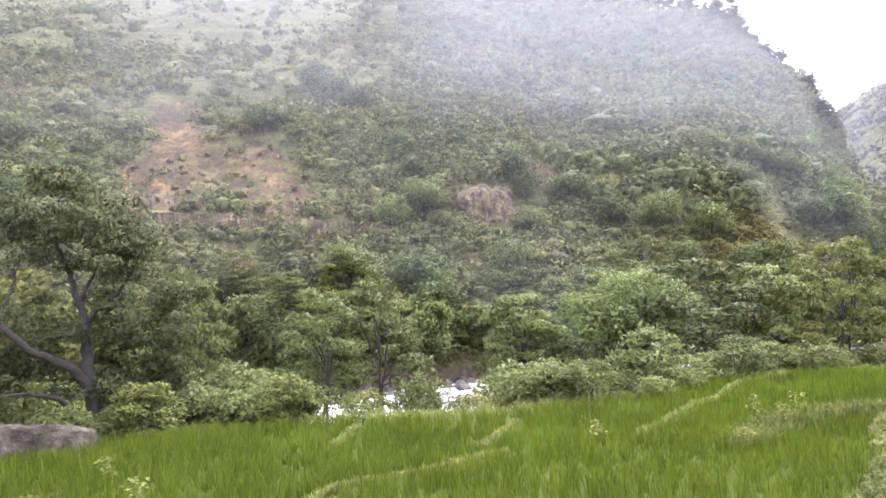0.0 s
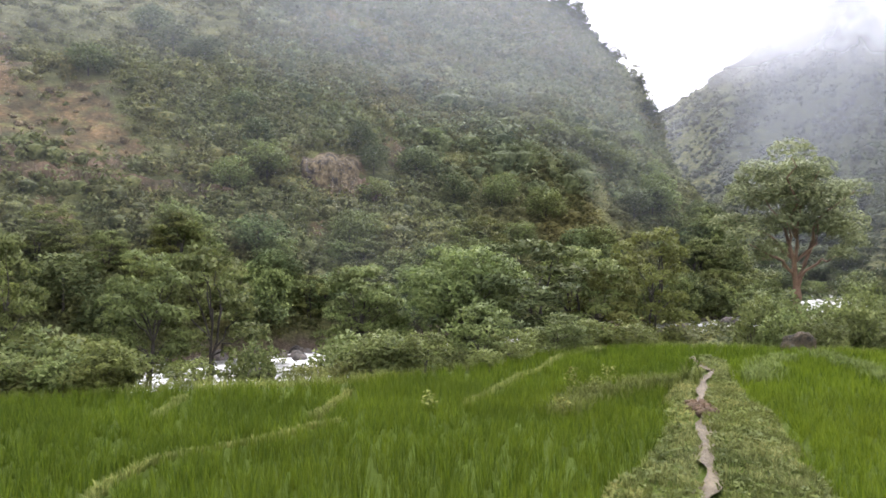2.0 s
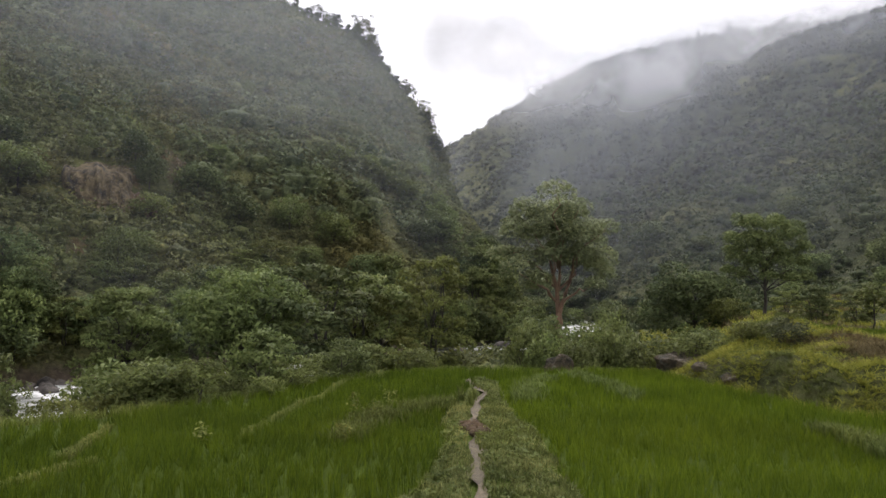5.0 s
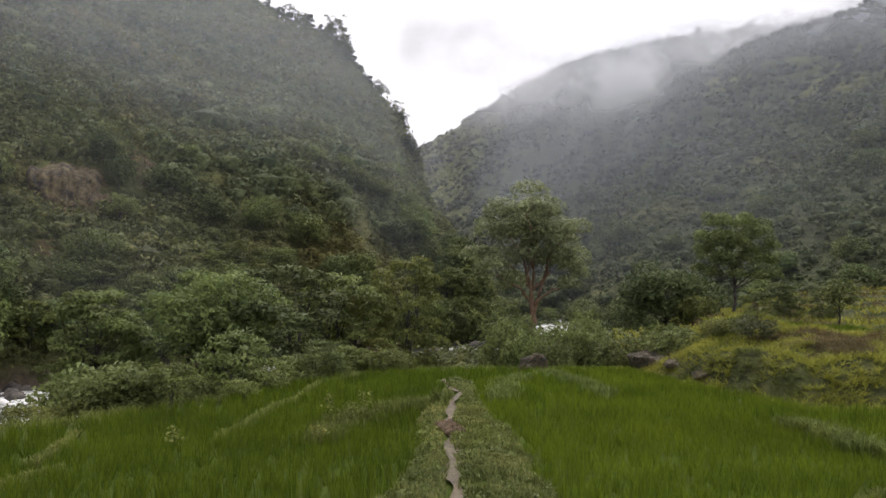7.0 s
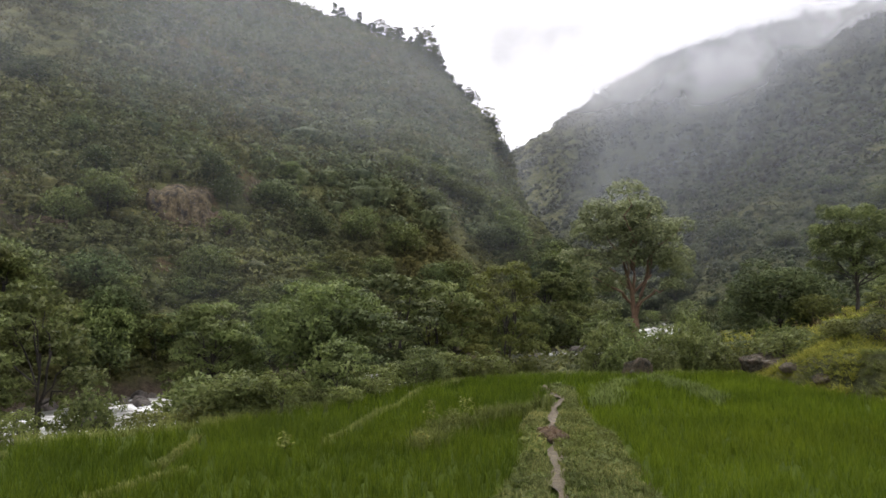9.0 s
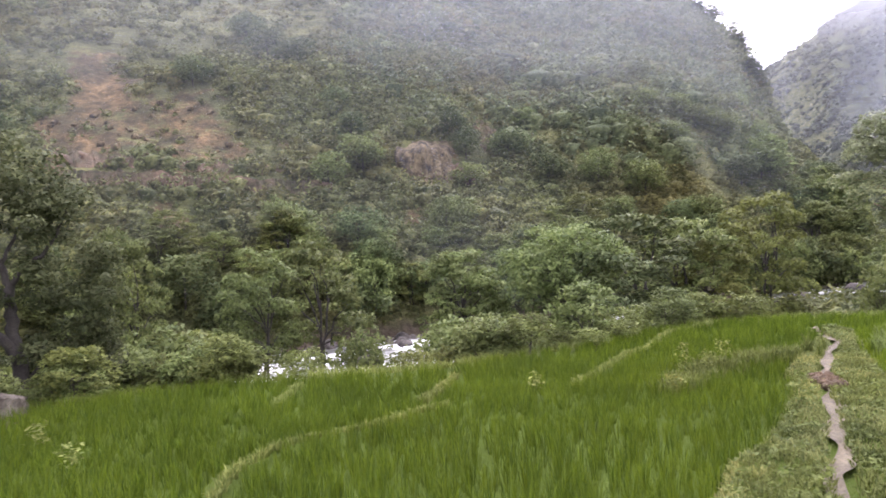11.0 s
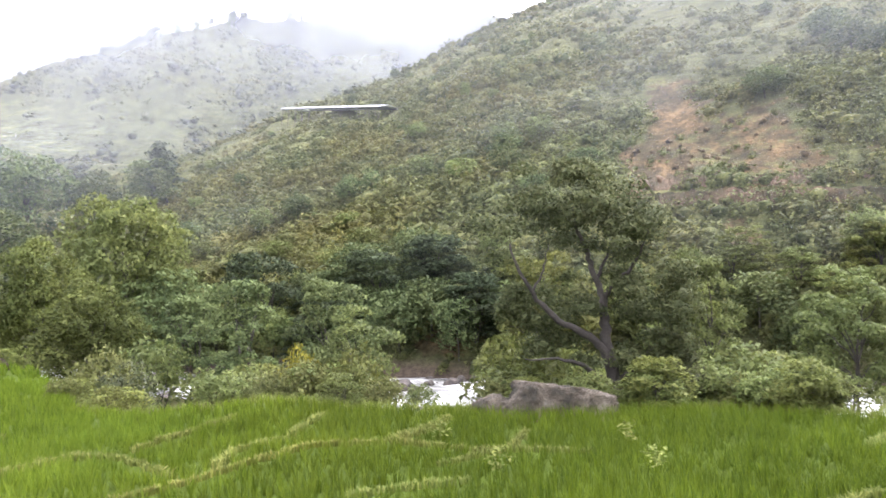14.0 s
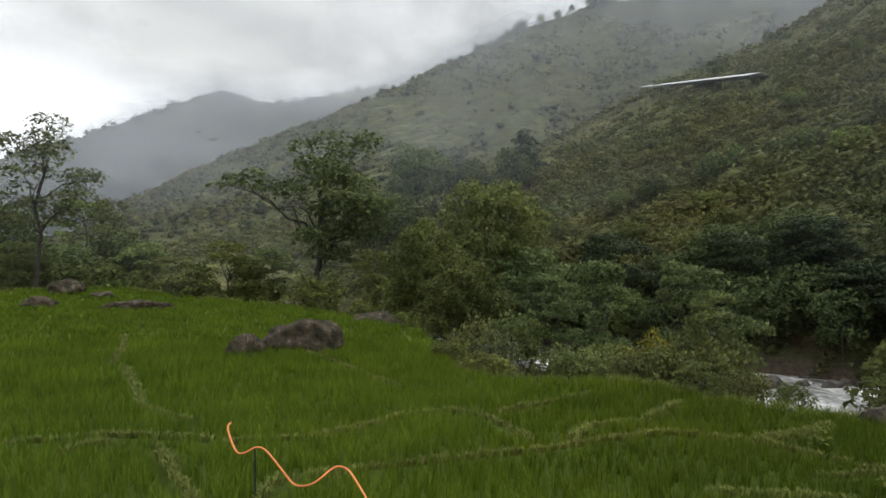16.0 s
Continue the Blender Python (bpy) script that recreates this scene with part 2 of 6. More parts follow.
def ground_material():
    """Grass, bare earth, field mud and river stones, told apart by masks that the sheet carries."""
    m, tree, n, out = material("ground")
    geo = n.new("ShaderNodeNewGeometry")
    pos = geo.outputs["Position"]

    def mask(name):
        a = n.new("ShaderNodeAttribute")
        a.attribute_name = name
        return a.outputs["Fac"]

    big, mid, fine = noise_node(tree, n, pos, 0.035, 6), noise_node(tree, n, pos, 0.22, 8, 0.7), noise_node(tree, n, pos, 2.6, 8, 0.78)
    g1 = ramp_node(n, [(0.32, (0.058, 0.066, 0.026)), (0.5, (0.092, 0.098, 0.040)), (0.68, (0.130, 0.130, 0.060))])
    link(tree, big, g1.inputs[0])
    g2 = ramp_node(n, [(0.3, (0.5, 0.55, 0.5)), (0.7, (1.35, 1.3, 1.2))])
    link(tree, mid, g2.inputs[0])
    g3 = ramp_node(n, [(0.34, (0.52, 0.54, 0.52)), (0.64, (1.35, 1.32, 1.28))])
    link(tree, fine, g3.inputs[0])
    col = blend(tree, n, 1.0, blend(tree, n, 1.0, g1.outputs[0], g2.outputs[0], "MULTIPLY"), g3.outputs[0], "MULTIPLY")
    tread = n.new("ShaderNodeMapping")          # little ledges along the contours
    tread.inputs["Scale"].default_value = (0.16, 0.16, 1.15)
    link(tree, pos, tread.inputs[0])
    ledge = noise_node(tree, n, tread.outputs[0], 1.0, 6, 0.65)
    lr = ramp_node(n, [(0.36, (0.58, 0.60, 0.60)), (0.52, (1.0, 1.0, 1.0)), (0.64, (1.35, 1.32, 1.2))])
    link(tree, ledge, lr.inputs[0])
    meadow = ramp_node(n, [(0.3, (0.062, 0.068, 0.025)), (0.7, (0.110, 0.112, 0.044))])
    link(tree, mid, meadow.inputs[0])
    col = blend(tree, n, 1.0, col, lr.outputs[0], "MULTIPLY")
    col = blend(tree, n, mask("pasture"), col, blend(tree, n, 1.0, blend(tree, n, 1.0, meadow.outputs[0], g3.outputs[0], "MULTIPLY"), lr.outputs[0], "MULTIPLY"))
    e1 = ramp_node(n, [(0.34, (0.034, 0.034, 0.015)), (0.45, (0.064, 0.052, 0.026)), (0.56, (0.106, 0.076, 0.038)), (0.70, (0.176, 0.126, 0.066))])
    link(tree, mid, e1.inputs[0])
    run = n.new("ShaderNodeMapping")
    run.inputs["Scale"].default_value = (0.75, 0.75, 0.16)
    link(tree, pos, run.inputs[0])
    e2 = ramp_node(n, [(0.38, (0.45, 0.47, 0.45)), (0.62, (1.35, 1.28, 1.22))])
    link(tree, noise_node(tree, n, run.outputs[0], 1.0, 6, 0.7), e2.inputs[0])
    earth = blend(tree, n, 1.0, blend(tree, n, 1.0, e1.outputs[0], g3.outputs[0], "MULTIPLY"), e2.outputs[0], "MULTIPLY")
    torn = n.new("ShaderNodeMath")
    torn.operation = "MULTIPLY_ADD"
    torn.inputs[1].default_value = 2.2
    link(tree, noise_node(tree, n, pos, 0.55, 7, 0.75), torn.inputs[0])
    link(tree, mask("earth"), torn.inputs[2])
    brink = n.new("ShaderNodeMapRange")
    brink.interpolation_type = "SMOOTHSTEP"
    brink.inputs["From Min"].default_value, brink.inputs["From Max"].default_value = 1.5, 1.95
    link(tree, torn.outputs[0], brink.inputs["Value"])
    col = blend(tree, n, brink.outputs[0], col, earth)
    w1 = ramp_node(n, [(0.35, (0.034, 0.042, 0.022)), (0.7, (0.072, 0.078, 0.040))])
    link(tree, mid, w1.inputs[0])
    col = blend(tree, n, mask("wood"), col, blend(tree, n, 1.0, w1.outputs[0], lr.outputs[0], "MULTIPLY"))
    f1 = ramp_node(n, [(0.3, (0.060, 0.094, 0.007)), (0.7, (0.100, 0.142, 0.014))])
    link(tree, fine, f1.inputs[0])
    col = blend(tree, n, mask("paddy"), col, f1.outputs[0])
    s1 = ramp_node(n, [(0.3, (0.030, 0.022, 0.015)), (0.7, (0.125, 0.096, 0.070))])
    link(tree, fine, s1.inputs[0])
    col = blend(tree, n, mask("stones"), col, s1.outputs[0])
    p = n.new("ShaderNodeBsdfPrincipled")
    link(tree, col, p.inputs["Base Color"])
    p.inputs["Roughness"].default_value = 0.95
    p.inputs["Specular IOR Level"].default_value = 0.2
    bp = n.new("ShaderNodeBump")
    bp.inputs["Strength"].default_value, bp.inputs["Distance"].default_value = 0.8, 0.5
    link(tree, fine, bp.inputs["Height"])
    link(tree, bp.outputs[0], p.inputs["Normal"])
    link(tree, p.outputs[0], out.inputs[0])
    return m


def water_material():
    m, tree, n, out = material("white_water")
    geo = n.new("ShaderNodeNewGeometry")
    st = n.new("ShaderNodeMapping")
    st.inputs["Scale"].default_value = (0.5, 1.0, 1.0)
    link(tree, geo.outputs["Position"], st.inputs[0])
    a = noise_node(tree, n, st.outputs[0], 0.55, 9, 0.72)
    r = ramp_node(n, [(0.40, (0.05, 0.052, 0.044)), (0.48, (0.18, 0.18, 0.165)), (0.55, (0.50, 0.50, 0.48)), (0.63, (0.84, 0.84, 0.84))])
    link(tree, a, r.inputs[0])
    p = n.new("ShaderNodeBsdfPrincipled")
    link(tree, r.outputs[0], p.inputs["Base Color"])
    p.inputs["Roughness"].default_value = 0.35
    bp = n.new("ShaderNodeBump")
    bp.inputs["Strength"].default_value, bp.inputs["Distance"].default_value = 1.0, 0.3
    link(tree, a, bp.inputs["Height"])
    link(tree, bp.outputs[0], p.inputs["Normal"])
    link(tree, p.outputs[0], out.inputs[0])
    return m


def mist_material(name, low, high, z0, z1, scale, holes=(0.35, 0.65), tone=(0.58, 0.62, 0.70)):
    """Thin cloud: light passes or is scattered, more of it with height and where the cloud is thick."""
    m, tree, n, out = material(name)
    geo, sep = n.new("ShaderNodeNewGeometry"), n.new("ShaderNodeSeparateXYZ")
    link(tree, geo.outputs["Position"], sep.inputs[0])
    rise = n.new("ShaderNodeMapRange")
    rise.interpolation_type = "SMOOTHSTEP"
    for k, v in zip(("From Min", "From Max", "To Min", "To Max"), (z0, z1, low, high)):
        rise.inputs[k].default_value = v
    link(tree, sep.outputs[2], rise.inputs["Value"])
    puff = n.new("ShaderNodeMapRange")
    puff.interpolation_type = "SMOOTHSTEP"
    for k, v in zip(("From Min", "From Max", "To Min", "To Max"), (*holes, 0.35, 1.3)):
        puff.inputs[k].default_value = v
    link(tree, noise_node(tree, n, geo.outputs["Position"], scale, 5, 0.55), puff.inputs["Value"])
    mul = n.new("ShaderNodeMath")
    mul.operation, mul.use_clamp = "MULTIPLY", True
    link(tree, rise.outputs[0], mul.inputs[0])
    link(tree, puff.outputs[0], mul.inputs[1])
    fade, thin = n.new("ShaderNodeAttribute"), n.new("ShaderNodeMath")
    fade.attribute_name, thin.operation = "fade", "MULTIPLY"
    link(tree, mul.outputs[0], thin.inputs[0])
    link(tree, fade.outputs["Fac"], thin.inputs[1])
    clear, d, t = n.new("ShaderNodeBsdfTransparent"), n.new("ShaderNodeBsdfDiffuse"), n.new("ShaderNodeBsdfTranslucent")
    d.inputs[0].default_value = t.inputs[0].default_value = (*tone, 1)
    half, mix = n.new("ShaderNodeMixShader"), n.new("ShaderNodeMixShader")
    half.inputs[0].default_value = 0.5
    link(tree, d.outputs[0], half.inputs[1])
    link(tree, t.outputs[0], half.inputs[2])
    link(tree, thin.outputs[0], mix.inputs[0])
    link(tree, clear.outputs[0], mix.inputs[1])
    link(tree, half.outputs[0], mix.inputs[2])
    link(tree, mix.outputs[0], out.inputs[0])
    return m

# ---- the lie of the land ----
# Bearings in degrees to the left of the first view, distances in metres from the viewer's stand.
RIVER = [(230, 150), (130, 108), (74, 82), (42, 60), (0, 43), (-28, 32), (-49, 26), (-85, 22), (-150, 10), (-260, -30)]
FIELD_EDGE = ([-75, -66, -61, -54, -48, -40, -32, -27, -21, -16, -11, -5, 0, 18, 26, 33, 41, 48, 55, 64, 68.5, 71.5, 75, 79, 90, 95, 102, 115, 125],
              [26, 25.5, 24, 28, 33, 31, 30.5, 28.5, 26, 22, 21, 19.3, 19, 19.4, 19, 18.5, 19, 20, 22.5, 22, 24, 38, 43, 51, 68, 86, 80, 60, 25])
HILL = ([-38, -36, -35.1, -33.7, -31.7, -30.7, -28.7, -25.3, -23.3, -20, -17, -8, 5, 18, 30, 37, 44, 52, 60, 70, 80, 90, 100],
        [92, 97, 100, 108, 116, 122, 132, 146, 155, 168, 180, 205, 225, 228, 220, 212, 205, 200, 195, 190, 190, 190, 190],
        [-6.5, -3, 1.8, 5.1, 8.3, 11.1, 14.4, 18.3, 20.3, 21.5, 22.4, 24.7, 26, 25, 23, 21, 17.8, 15.2, 11.5, 8, 5, 2, -2])
BACK_HILL = ([10, 20, 30, 40, 50, 57.6, 64, 69, 77, 86, 94.6, 100, 108],
             [320, 330, 340, 350, 350, 345, 340, 335, 330, 320, 310, 300, 300],
             [14, 18, 22, 22.3, 22.3, 21.5, 19.9, 17.7, 14.1, 10.1, 5.1, 1.5, -3])
RIGHT_HILL = ([-130, -115, -85, -66, -58, -50, -43, -39.7, -35, -30.9, -28, -20, -10],
              [300, 340, 400, 430, 435, 440, 440, 440, 440, 440, 430, 420, 400],
              [12, 16, 20, 20.4, 20.4, 20.4, 18.9, 17.6, 14.8, 12.3, 10.5, 5, -2])
RIGHT_SPUR = ([-135, -90, -75, -66, -57.5, -53.8, -49.5, -45, -41, -37],
              [300, 320, 330, 330, 325, 320, 312, 300, 285, 270],
              [14, 19, 21.2, 21.0, 19.3, 17.8, 15.9, 12.4, 8.2, 3.0])
LEFT_HILL = ([60, 70, 80, 85, 88, 93.6, 98, 103, 112, 130, 150],
             [720, 700, 690, 680, 680, 680, 660, 650, 600, 500, 400],
             [15, 16.8, 14.4, 13.7, 14.3, 12, 9.9, 7.8, 9, 12, 10])


def lattice(x, y, seed):
    h = np.sin(x * 127.1 + y * 311.7 + seed * 74.7) * 43758.5453
    return h - np.floor(h)


def value_noise(x, y, seed=0):
    xi, yi = np.floor(x), np.floor(y)
    u, v = x - xi, y - yi
    u, v = u * u * (3 - 2 * u), v * v * (3 - 2 * v)
    a, b = lattice(xi, yi, seed), lattice(xi + 1, yi, seed)
    c, d = lattice(xi, yi + 1, seed), lattice(xi + 1, yi + 1, seed)
    return (a + (b - a) * u) * (1 - v) + (c + (d - c) * u) * v


def fbm(x, y, octaves=4, seed=0):
    total, amp = 0, 0.5
    for k in range(octaves):
        total = total + amp * value_noise(x * 2 ** k, y * 2 ** k, seed + k)
        amp *= 0.5
    return total


def smooth(a, b, x):
    s = np.clip((x - a) / (b - a), 0, 1)
    return s * s * (3 - 2 * s)


def polar(az, r):
    return -r * np.sin(np.radians(az)), r * np.cos(np.radians(az))


def bearing(x, y):
    return np.degrees(np.arctan2(-x, y)), np.hypot(x, y)


def line_distance(x, y, pts):
    """Distance to a polyline, and the distance along it of the nearest point."""
    best, along, run = np.full(np.shape(x), 1e9), np.zeros(np.shape(x)), 0.0
    for (ax, ay), (bx, by) in zip(pts, pts[1:]):
        dx, dy = bx - ax, by - ay
        size = math.hypot(dx, dy)
        t = np.clip(((x - ax) * dx + (y - ay) * dy) / size ** 2, 0, 1)
        d = np.hypot(x - ax - t * dx, y - ay - t * dy)
        nearer = d < best
        best, along = np.where(nearer, d, best), np.where(nearer, run + t * size, along)
        run += size
    return best, along


def water_level(x):
    return -3.3 + 0.027 * np.clip(x - 12, 0, 200)


def river_range(az):
    """How far off the river's middle lies on a bearing."""
    tab_az, tab_r = [], []
    for (ax, ay), (bx, by) in zip(RIVER, RIVER[1:]):
        for k in range(6):
            a, r = bearing(ax + (bx - ax) * k / 6, ay + (by - ay) * k / 6)
            tab_az.append(a), tab_r.append(r)
    return np.interp(az, tab_az, tab_r)


def slope(az, r, table, foot, z_foot, power, rough, seed):
    crest = np.interp(az, table[0], table[1])
    top = EYE + crest * np.tan(np.radians(np.interp(az, table[0], table[2])))
    s = np.clip((r - foot) / np.maximum(crest - foot, 5), 0, 1)
    x, y = polar(az, r)
    gully = (np.abs(fbm(x / 38, y / 38, 4, seed) * 2 - 0.95) - 0.25) * rough * np.sin(np.pi * s) ** 0.8
    small = (fbm(x / 7, y / 7, 3, seed + 9) - 0.45) * rough * 0.22 * np.minimum(s * 8, 1)
    z = z_foot + (top - z_foot) * s ** power + gully + small
    return np.where(r <= foot, -99.0, np.where(r > crest, z - (r - crest) * 0.45, z))


PATH = [(5.0, 7.0), (6.5, 9.5), (7.5, 11.0), (8.2, 12.3), (9.2, 13.7), (10.5, 15.6), (12.7, 18.4), (13.4, 20.3), (14.4, 22.0)]
VERGE = [(4.6, 6.4), (6.1, 8.6), (7.3, 10.2), (8.9, 12.4), (9.9, 14.3), (11.9, 17.3), (14.2, 20.4), (14.6, 22.2)]


def verge_width(x, y):
    """Half the breadth of the grassy strip beside the footpath."""
    r = np.hypot(x, y)
    return np.interp(r, [7, 10, 13, 16, 20, 25], [1.9, 1.6, 1.15, 1.25, 0.8, 0.4]) * (0.72 + 0.6 * fbm(x / 1.3, y / 1.3, 3, 13))


def ground_height(x, y):
    az, r = bearing(x, y)
    edge = np.interp(az, *FIELD_EDGE)
    z = np.full(np.shape(x), -0.45) + 0.025 * np.clip(r - 30, 0, 60) * smooth(55, 72, az)
    z = z + 0.10 * (fbm(x / 3.1, y / 3.1, 3, 5) - 0.45)
    # the raised strip that carries the footpath, a little hollow where it is trodden
    dv, _ = line_distance(x, y, VERGE)
    w = verge_width(x, y)
    z = z + 0.26 * (1 - smooth(w * 0.82, w * 1.02, dv)) * smooth(5.5, 7.5, r)
    # the viewer's own terrace
    z = z + 1.85 * (1 - smooth(2.6, 5.5, r)) * 1.0
    # the grassy bank and the terraces behind it, to the right
    side = smooth(-47, -55, az)
    rise = np.clip(r - 46, 0, 200) * np.interp(az, [-66, -61, -56, -48], [0.06, 0.05, 0.006, 0.0])
    rise = np.floor(rise / 0.7) * 0.7 + 0.7 * smooth(0.75, 1.0, rise / 0.7 - np.floor(rise / 0.7))
    bank = 1.5 * smooth(0, 2.6, r - edge) + 0.6 * smooth(2, 9, r - edge) + rise
    bank = bank + (1.1 * (fbm(x / 2.6, y / 2.6, 3, 31) - 0.45) + 1.2 * (fbm(x / 7, y / 7, 2, 33) - 0.4)) * smooth(0.5, 4, r - edge) * smooth(22, 12, r - edge)
    z = z + side * bank + 0.9 * np.exp(-((x - 29.5) ** 2 + (y - 18.8) ** 2) / 2.2)       # one mound of matted grass
    # down to the river
    d, _ = line_distance(x, y, RIVER)
    level = water_level(x)
    out = smooth(0.3, 9, r - edge)
    drop = smooth(20, 5, d)
    bed = level - 0.9 + 0.9 * smooth(4, 7.5, d) + 0.35 * (fbm(x / 1.7, y / 1.7, 3, 3) - 0.4)
    z = np.where(r > edge, z + (bed - z) * np.maximum(drop * 0.96, 0.8 * out) * (1 - side) * smooth(125, 105, az), z)
    foot = np.minimum(river_range(az) + 6.5, 120)
    hill = slope(az, r, HILL, foot, level - 0.3, 0.86, 8.0, 11)
    hill = np.where((az > -39) & (az < 104), hill, -99)
    back = np.where((az > 5) & (az < 110), slope(az, r, BACK_HILL, np.interp(az, [5, 60, 110], [240, 200, 130]), 0.5, 0.9, 14.0, 21), -99)
    right = np.where((az < -8) & (az > -135), slope(az, r, RIGHT_HILL, np.interp(az, [-135, -66, -50, -36, -8], [90, 100, 118, 150, 300]), 2.0, 1.25, 20.0, 41), -99)
    spur = np.where((az < -36) & (az > -135), slope(az, r, RIGHT_SPUR, np.interp(az, [-135, -66, -50, -36], [90, 100, 118, 150]), 2.0, 1.0, 18.0, 43), -99)
    left = np.where(az > 55, slope(az, r, LEFT_HILL, np.interp(az, [55, 100, 150], [430, 400, 250]), 1.0, 0.95, 22.0, 51), -99)
    behind = np.where(np.abs(az) > 112, 0.0 + 0.25 * np.clip(r - 25, 0, 160) * smooth(112, 150, np.abs(az)), -99)
    for other in (hill, back, right, spur, left, behind):
        z = np.maximum(z, other)
    return z


def height(x, y):
    return float(ground_height(np.array([float(x)]), np.array([float(y)]))[0])


def blob(az, el, a0, e0, wa, we):
    return 1 - smooth(0.55, 1.15, np.hypot((az - a0) / wa, (el - e0) / we))


def earth_mask(x, y, z):
    """Landslips, the road cut and the rock face on the hillside, and the raw banks of the river."""
    az, r = bearing(x, y)
    el = np.degrees(np.arctan2(z - EYE, r))
    warp = fbm(x / 6, y / 6 + z / 6, 4, 71) - 0.45
    az, el = az + 5.0 * warp, el + 3.0 * (fbm(x / 5, z / 5, 3, 77) - 0.45)
    m = np.maximum.reduce([blob(az, el, 20.8, 12, 3.2, 4.6), blob(az, el, 23.2, 9.2, 3.2, 2.0), 0.85 * blob(az, el, 16.0, 10.6, 5.5, 3.2), 0.8 * blob(az, el, 12.4, 8.6, 3.0, 1.8), blob(az, el, -3.6, 7.6, 2.1, 2.4),
                           0.85 * blob(az, el, -8.6, 9.2, 1.7, 2.2), 0.9 * blob(az, el, -6.6, 6.3, 1.6, 0.8), 0.6 * blob(az, el, 9.0, 9.0, 2.5, 1.0), 0.7 * blob(az, el, -3.2, 2.8, 2.6, 1.0),
                           0.8 * blob(az, el, 16.5, 6.5, 7.0, 0.65), 0.7 * blob(az, el, 17.5, 3.5, 1.6, 1.8), 0.5 * blob(az, el, 40, 9.2, 1.3, 0.8),
                           0.7 * blob(az, el, 36.5, -3.0, 2.0, 2.2), blob(az, el, 41, -4.0, 3.2, 1.8)])
    m = m * np.clip(0.3 + 1.5 * fbm(x / 2.6, y / 2.6 + z / 2.6, 4, 79), 0, 1) * (r > 40) * (r < 230)
    d, _ = line_distance(x, y, RIVER)
    return np.clip(np.maximum(m, 0.25 * smooth(11, 8.0, d) * smooth(5, 7, d) * (r > 40) * smooth(3.5, 2.0, z - water_level(x))), 0, 1)


def pasture(x, y, z):
    """Where the slope is grass more than scrub: the upper middle of the hillside."""
    az, r = bearing(x, y)
    el = np.degrees(np.arctan2(z - EYE, r))
    warp = 9 * (fbm(x / 25, y / 25, 3, 83) - 0.45)
    return np.maximum.reduce([blob(az + warp, el + warp * 0.6, 23, 20, 21, 8.5), 0.5 * blob(az + warp, el, 67, 14, 19, 8), 0.6 * blob(az + 0.5 * warp, el, -28, 11, 6.5, 6.0)]) * (r > 62) * (r < 420)


def on_slope(az, el, r0=50.0, r1=320.0):
    """The place on the ground that is seen on a bearing at a height in degrees."""
    r = np.arange(r0, r1, 0.5)
    x, y = polar(az, r)
    z = ground_height(x, y)
    hit = np.argmax(np.degrees(np.arctan2(z - EYE, r)) >= el)
    return float(x[hit]), float(y[hit]), float(z[hit])


def attribute(mesh, name, values):
    mesh.attributes.new(name, "FLOAT", "POINT").data.foreach_set("value", np.asarray(values, dtype=np.float32))


def sheet(name, verts, nu, nv, mat, closed=False, smooth_faces=True):
    """A grid of nu x nv points as a mesh."""
    i, j = np.meshgrid(np.arange(nu if closed else nu - 1), np.arange(nv - 1), indexing="ij")
    i2 = (i + 1) % nu
    quads = np.stack([i * nv + j, i2 * nv + j, i2 * nv + j + 1, i * nv + j + 1], -1).reshape(-1, 4)
    mesh = bpy.data.meshes.new(name)
    mesh.from_pydata(verts.tolist(), [], quads.tolist())
    mesh.materials.append(mat)
    if smooth_faces:
        mesh.polygons.foreach_set("use_smooth", np.ones(len(mesh.polygons), dtype=bool))
    return new(name, mesh)


def build_ground():
    az = np.concatenate([np.arange(-72, 108, 0.56), np.arange(108, 288, 4.0)])
    r = np.concatenate([[0.0], np.arange(0.4, 6, 0.8), np.arange(6, 32, 0.36), np.arange(32, 60, 0.7), np.arange(60, 130, 1.2), 130 * 1.017 ** np.arange(0, 110), [900, 1300, 2200, 4000]])
    A, Rr = np.meshgrid(az, r, indexing="ij")
    x, y = polar(A, Rr)
    z = ground_height(x, y)
    z = np.where(Rr > 850, -5, z)
    verts = np.stack([x.ravel(), y.ravel(), z.ravel()], 1)
    ob = sheet("ground", verts, len(az), len(r), ground_material(), closed=True)
    edge = np.interp(A, *FIELD_EDGE)
    attribute(ob.data, "earth", earth_mask(x, y, z).ravel())
    d, _ = line_distance(x, y, RIVER)
    near_side = np.maximum(1 - smooth(-0.3, 0.5, Rr - edge), 0.75 * smooth(10, 14, d) * (Rr < np.minimum(river_range(A), 75)) * (A > -46))
    attribute(ob.data, "paddy", (near_side * (Rr > 5)).ravel())
    attribute(ob.data, "wood", (0.5 * smooth(178, 205, Rr) * (A > 15) * (A < 110) + 0.85 * smooth(-34, -37, A) * smooth(88, 112, Rr) * smooth(0.30, 0.42, fbm(x / 22, y / 22, 3, 63) + 0.06)).ravel())
    attribute(ob.data, "pasture", pasture(x, y, z).ravel())
    d, _ = line_distance(x, y, RIVER)
    attribute(ob.data, "stones", (smooth(8, 6.5, d) * (Rr > edge) * smooth(1.6, 0.8, z - water_level(x))).ravel())
    tagged(ob, "valley floor and steep grassy hillsides with bare landslips", "ground", kind="structure")


build_ground()


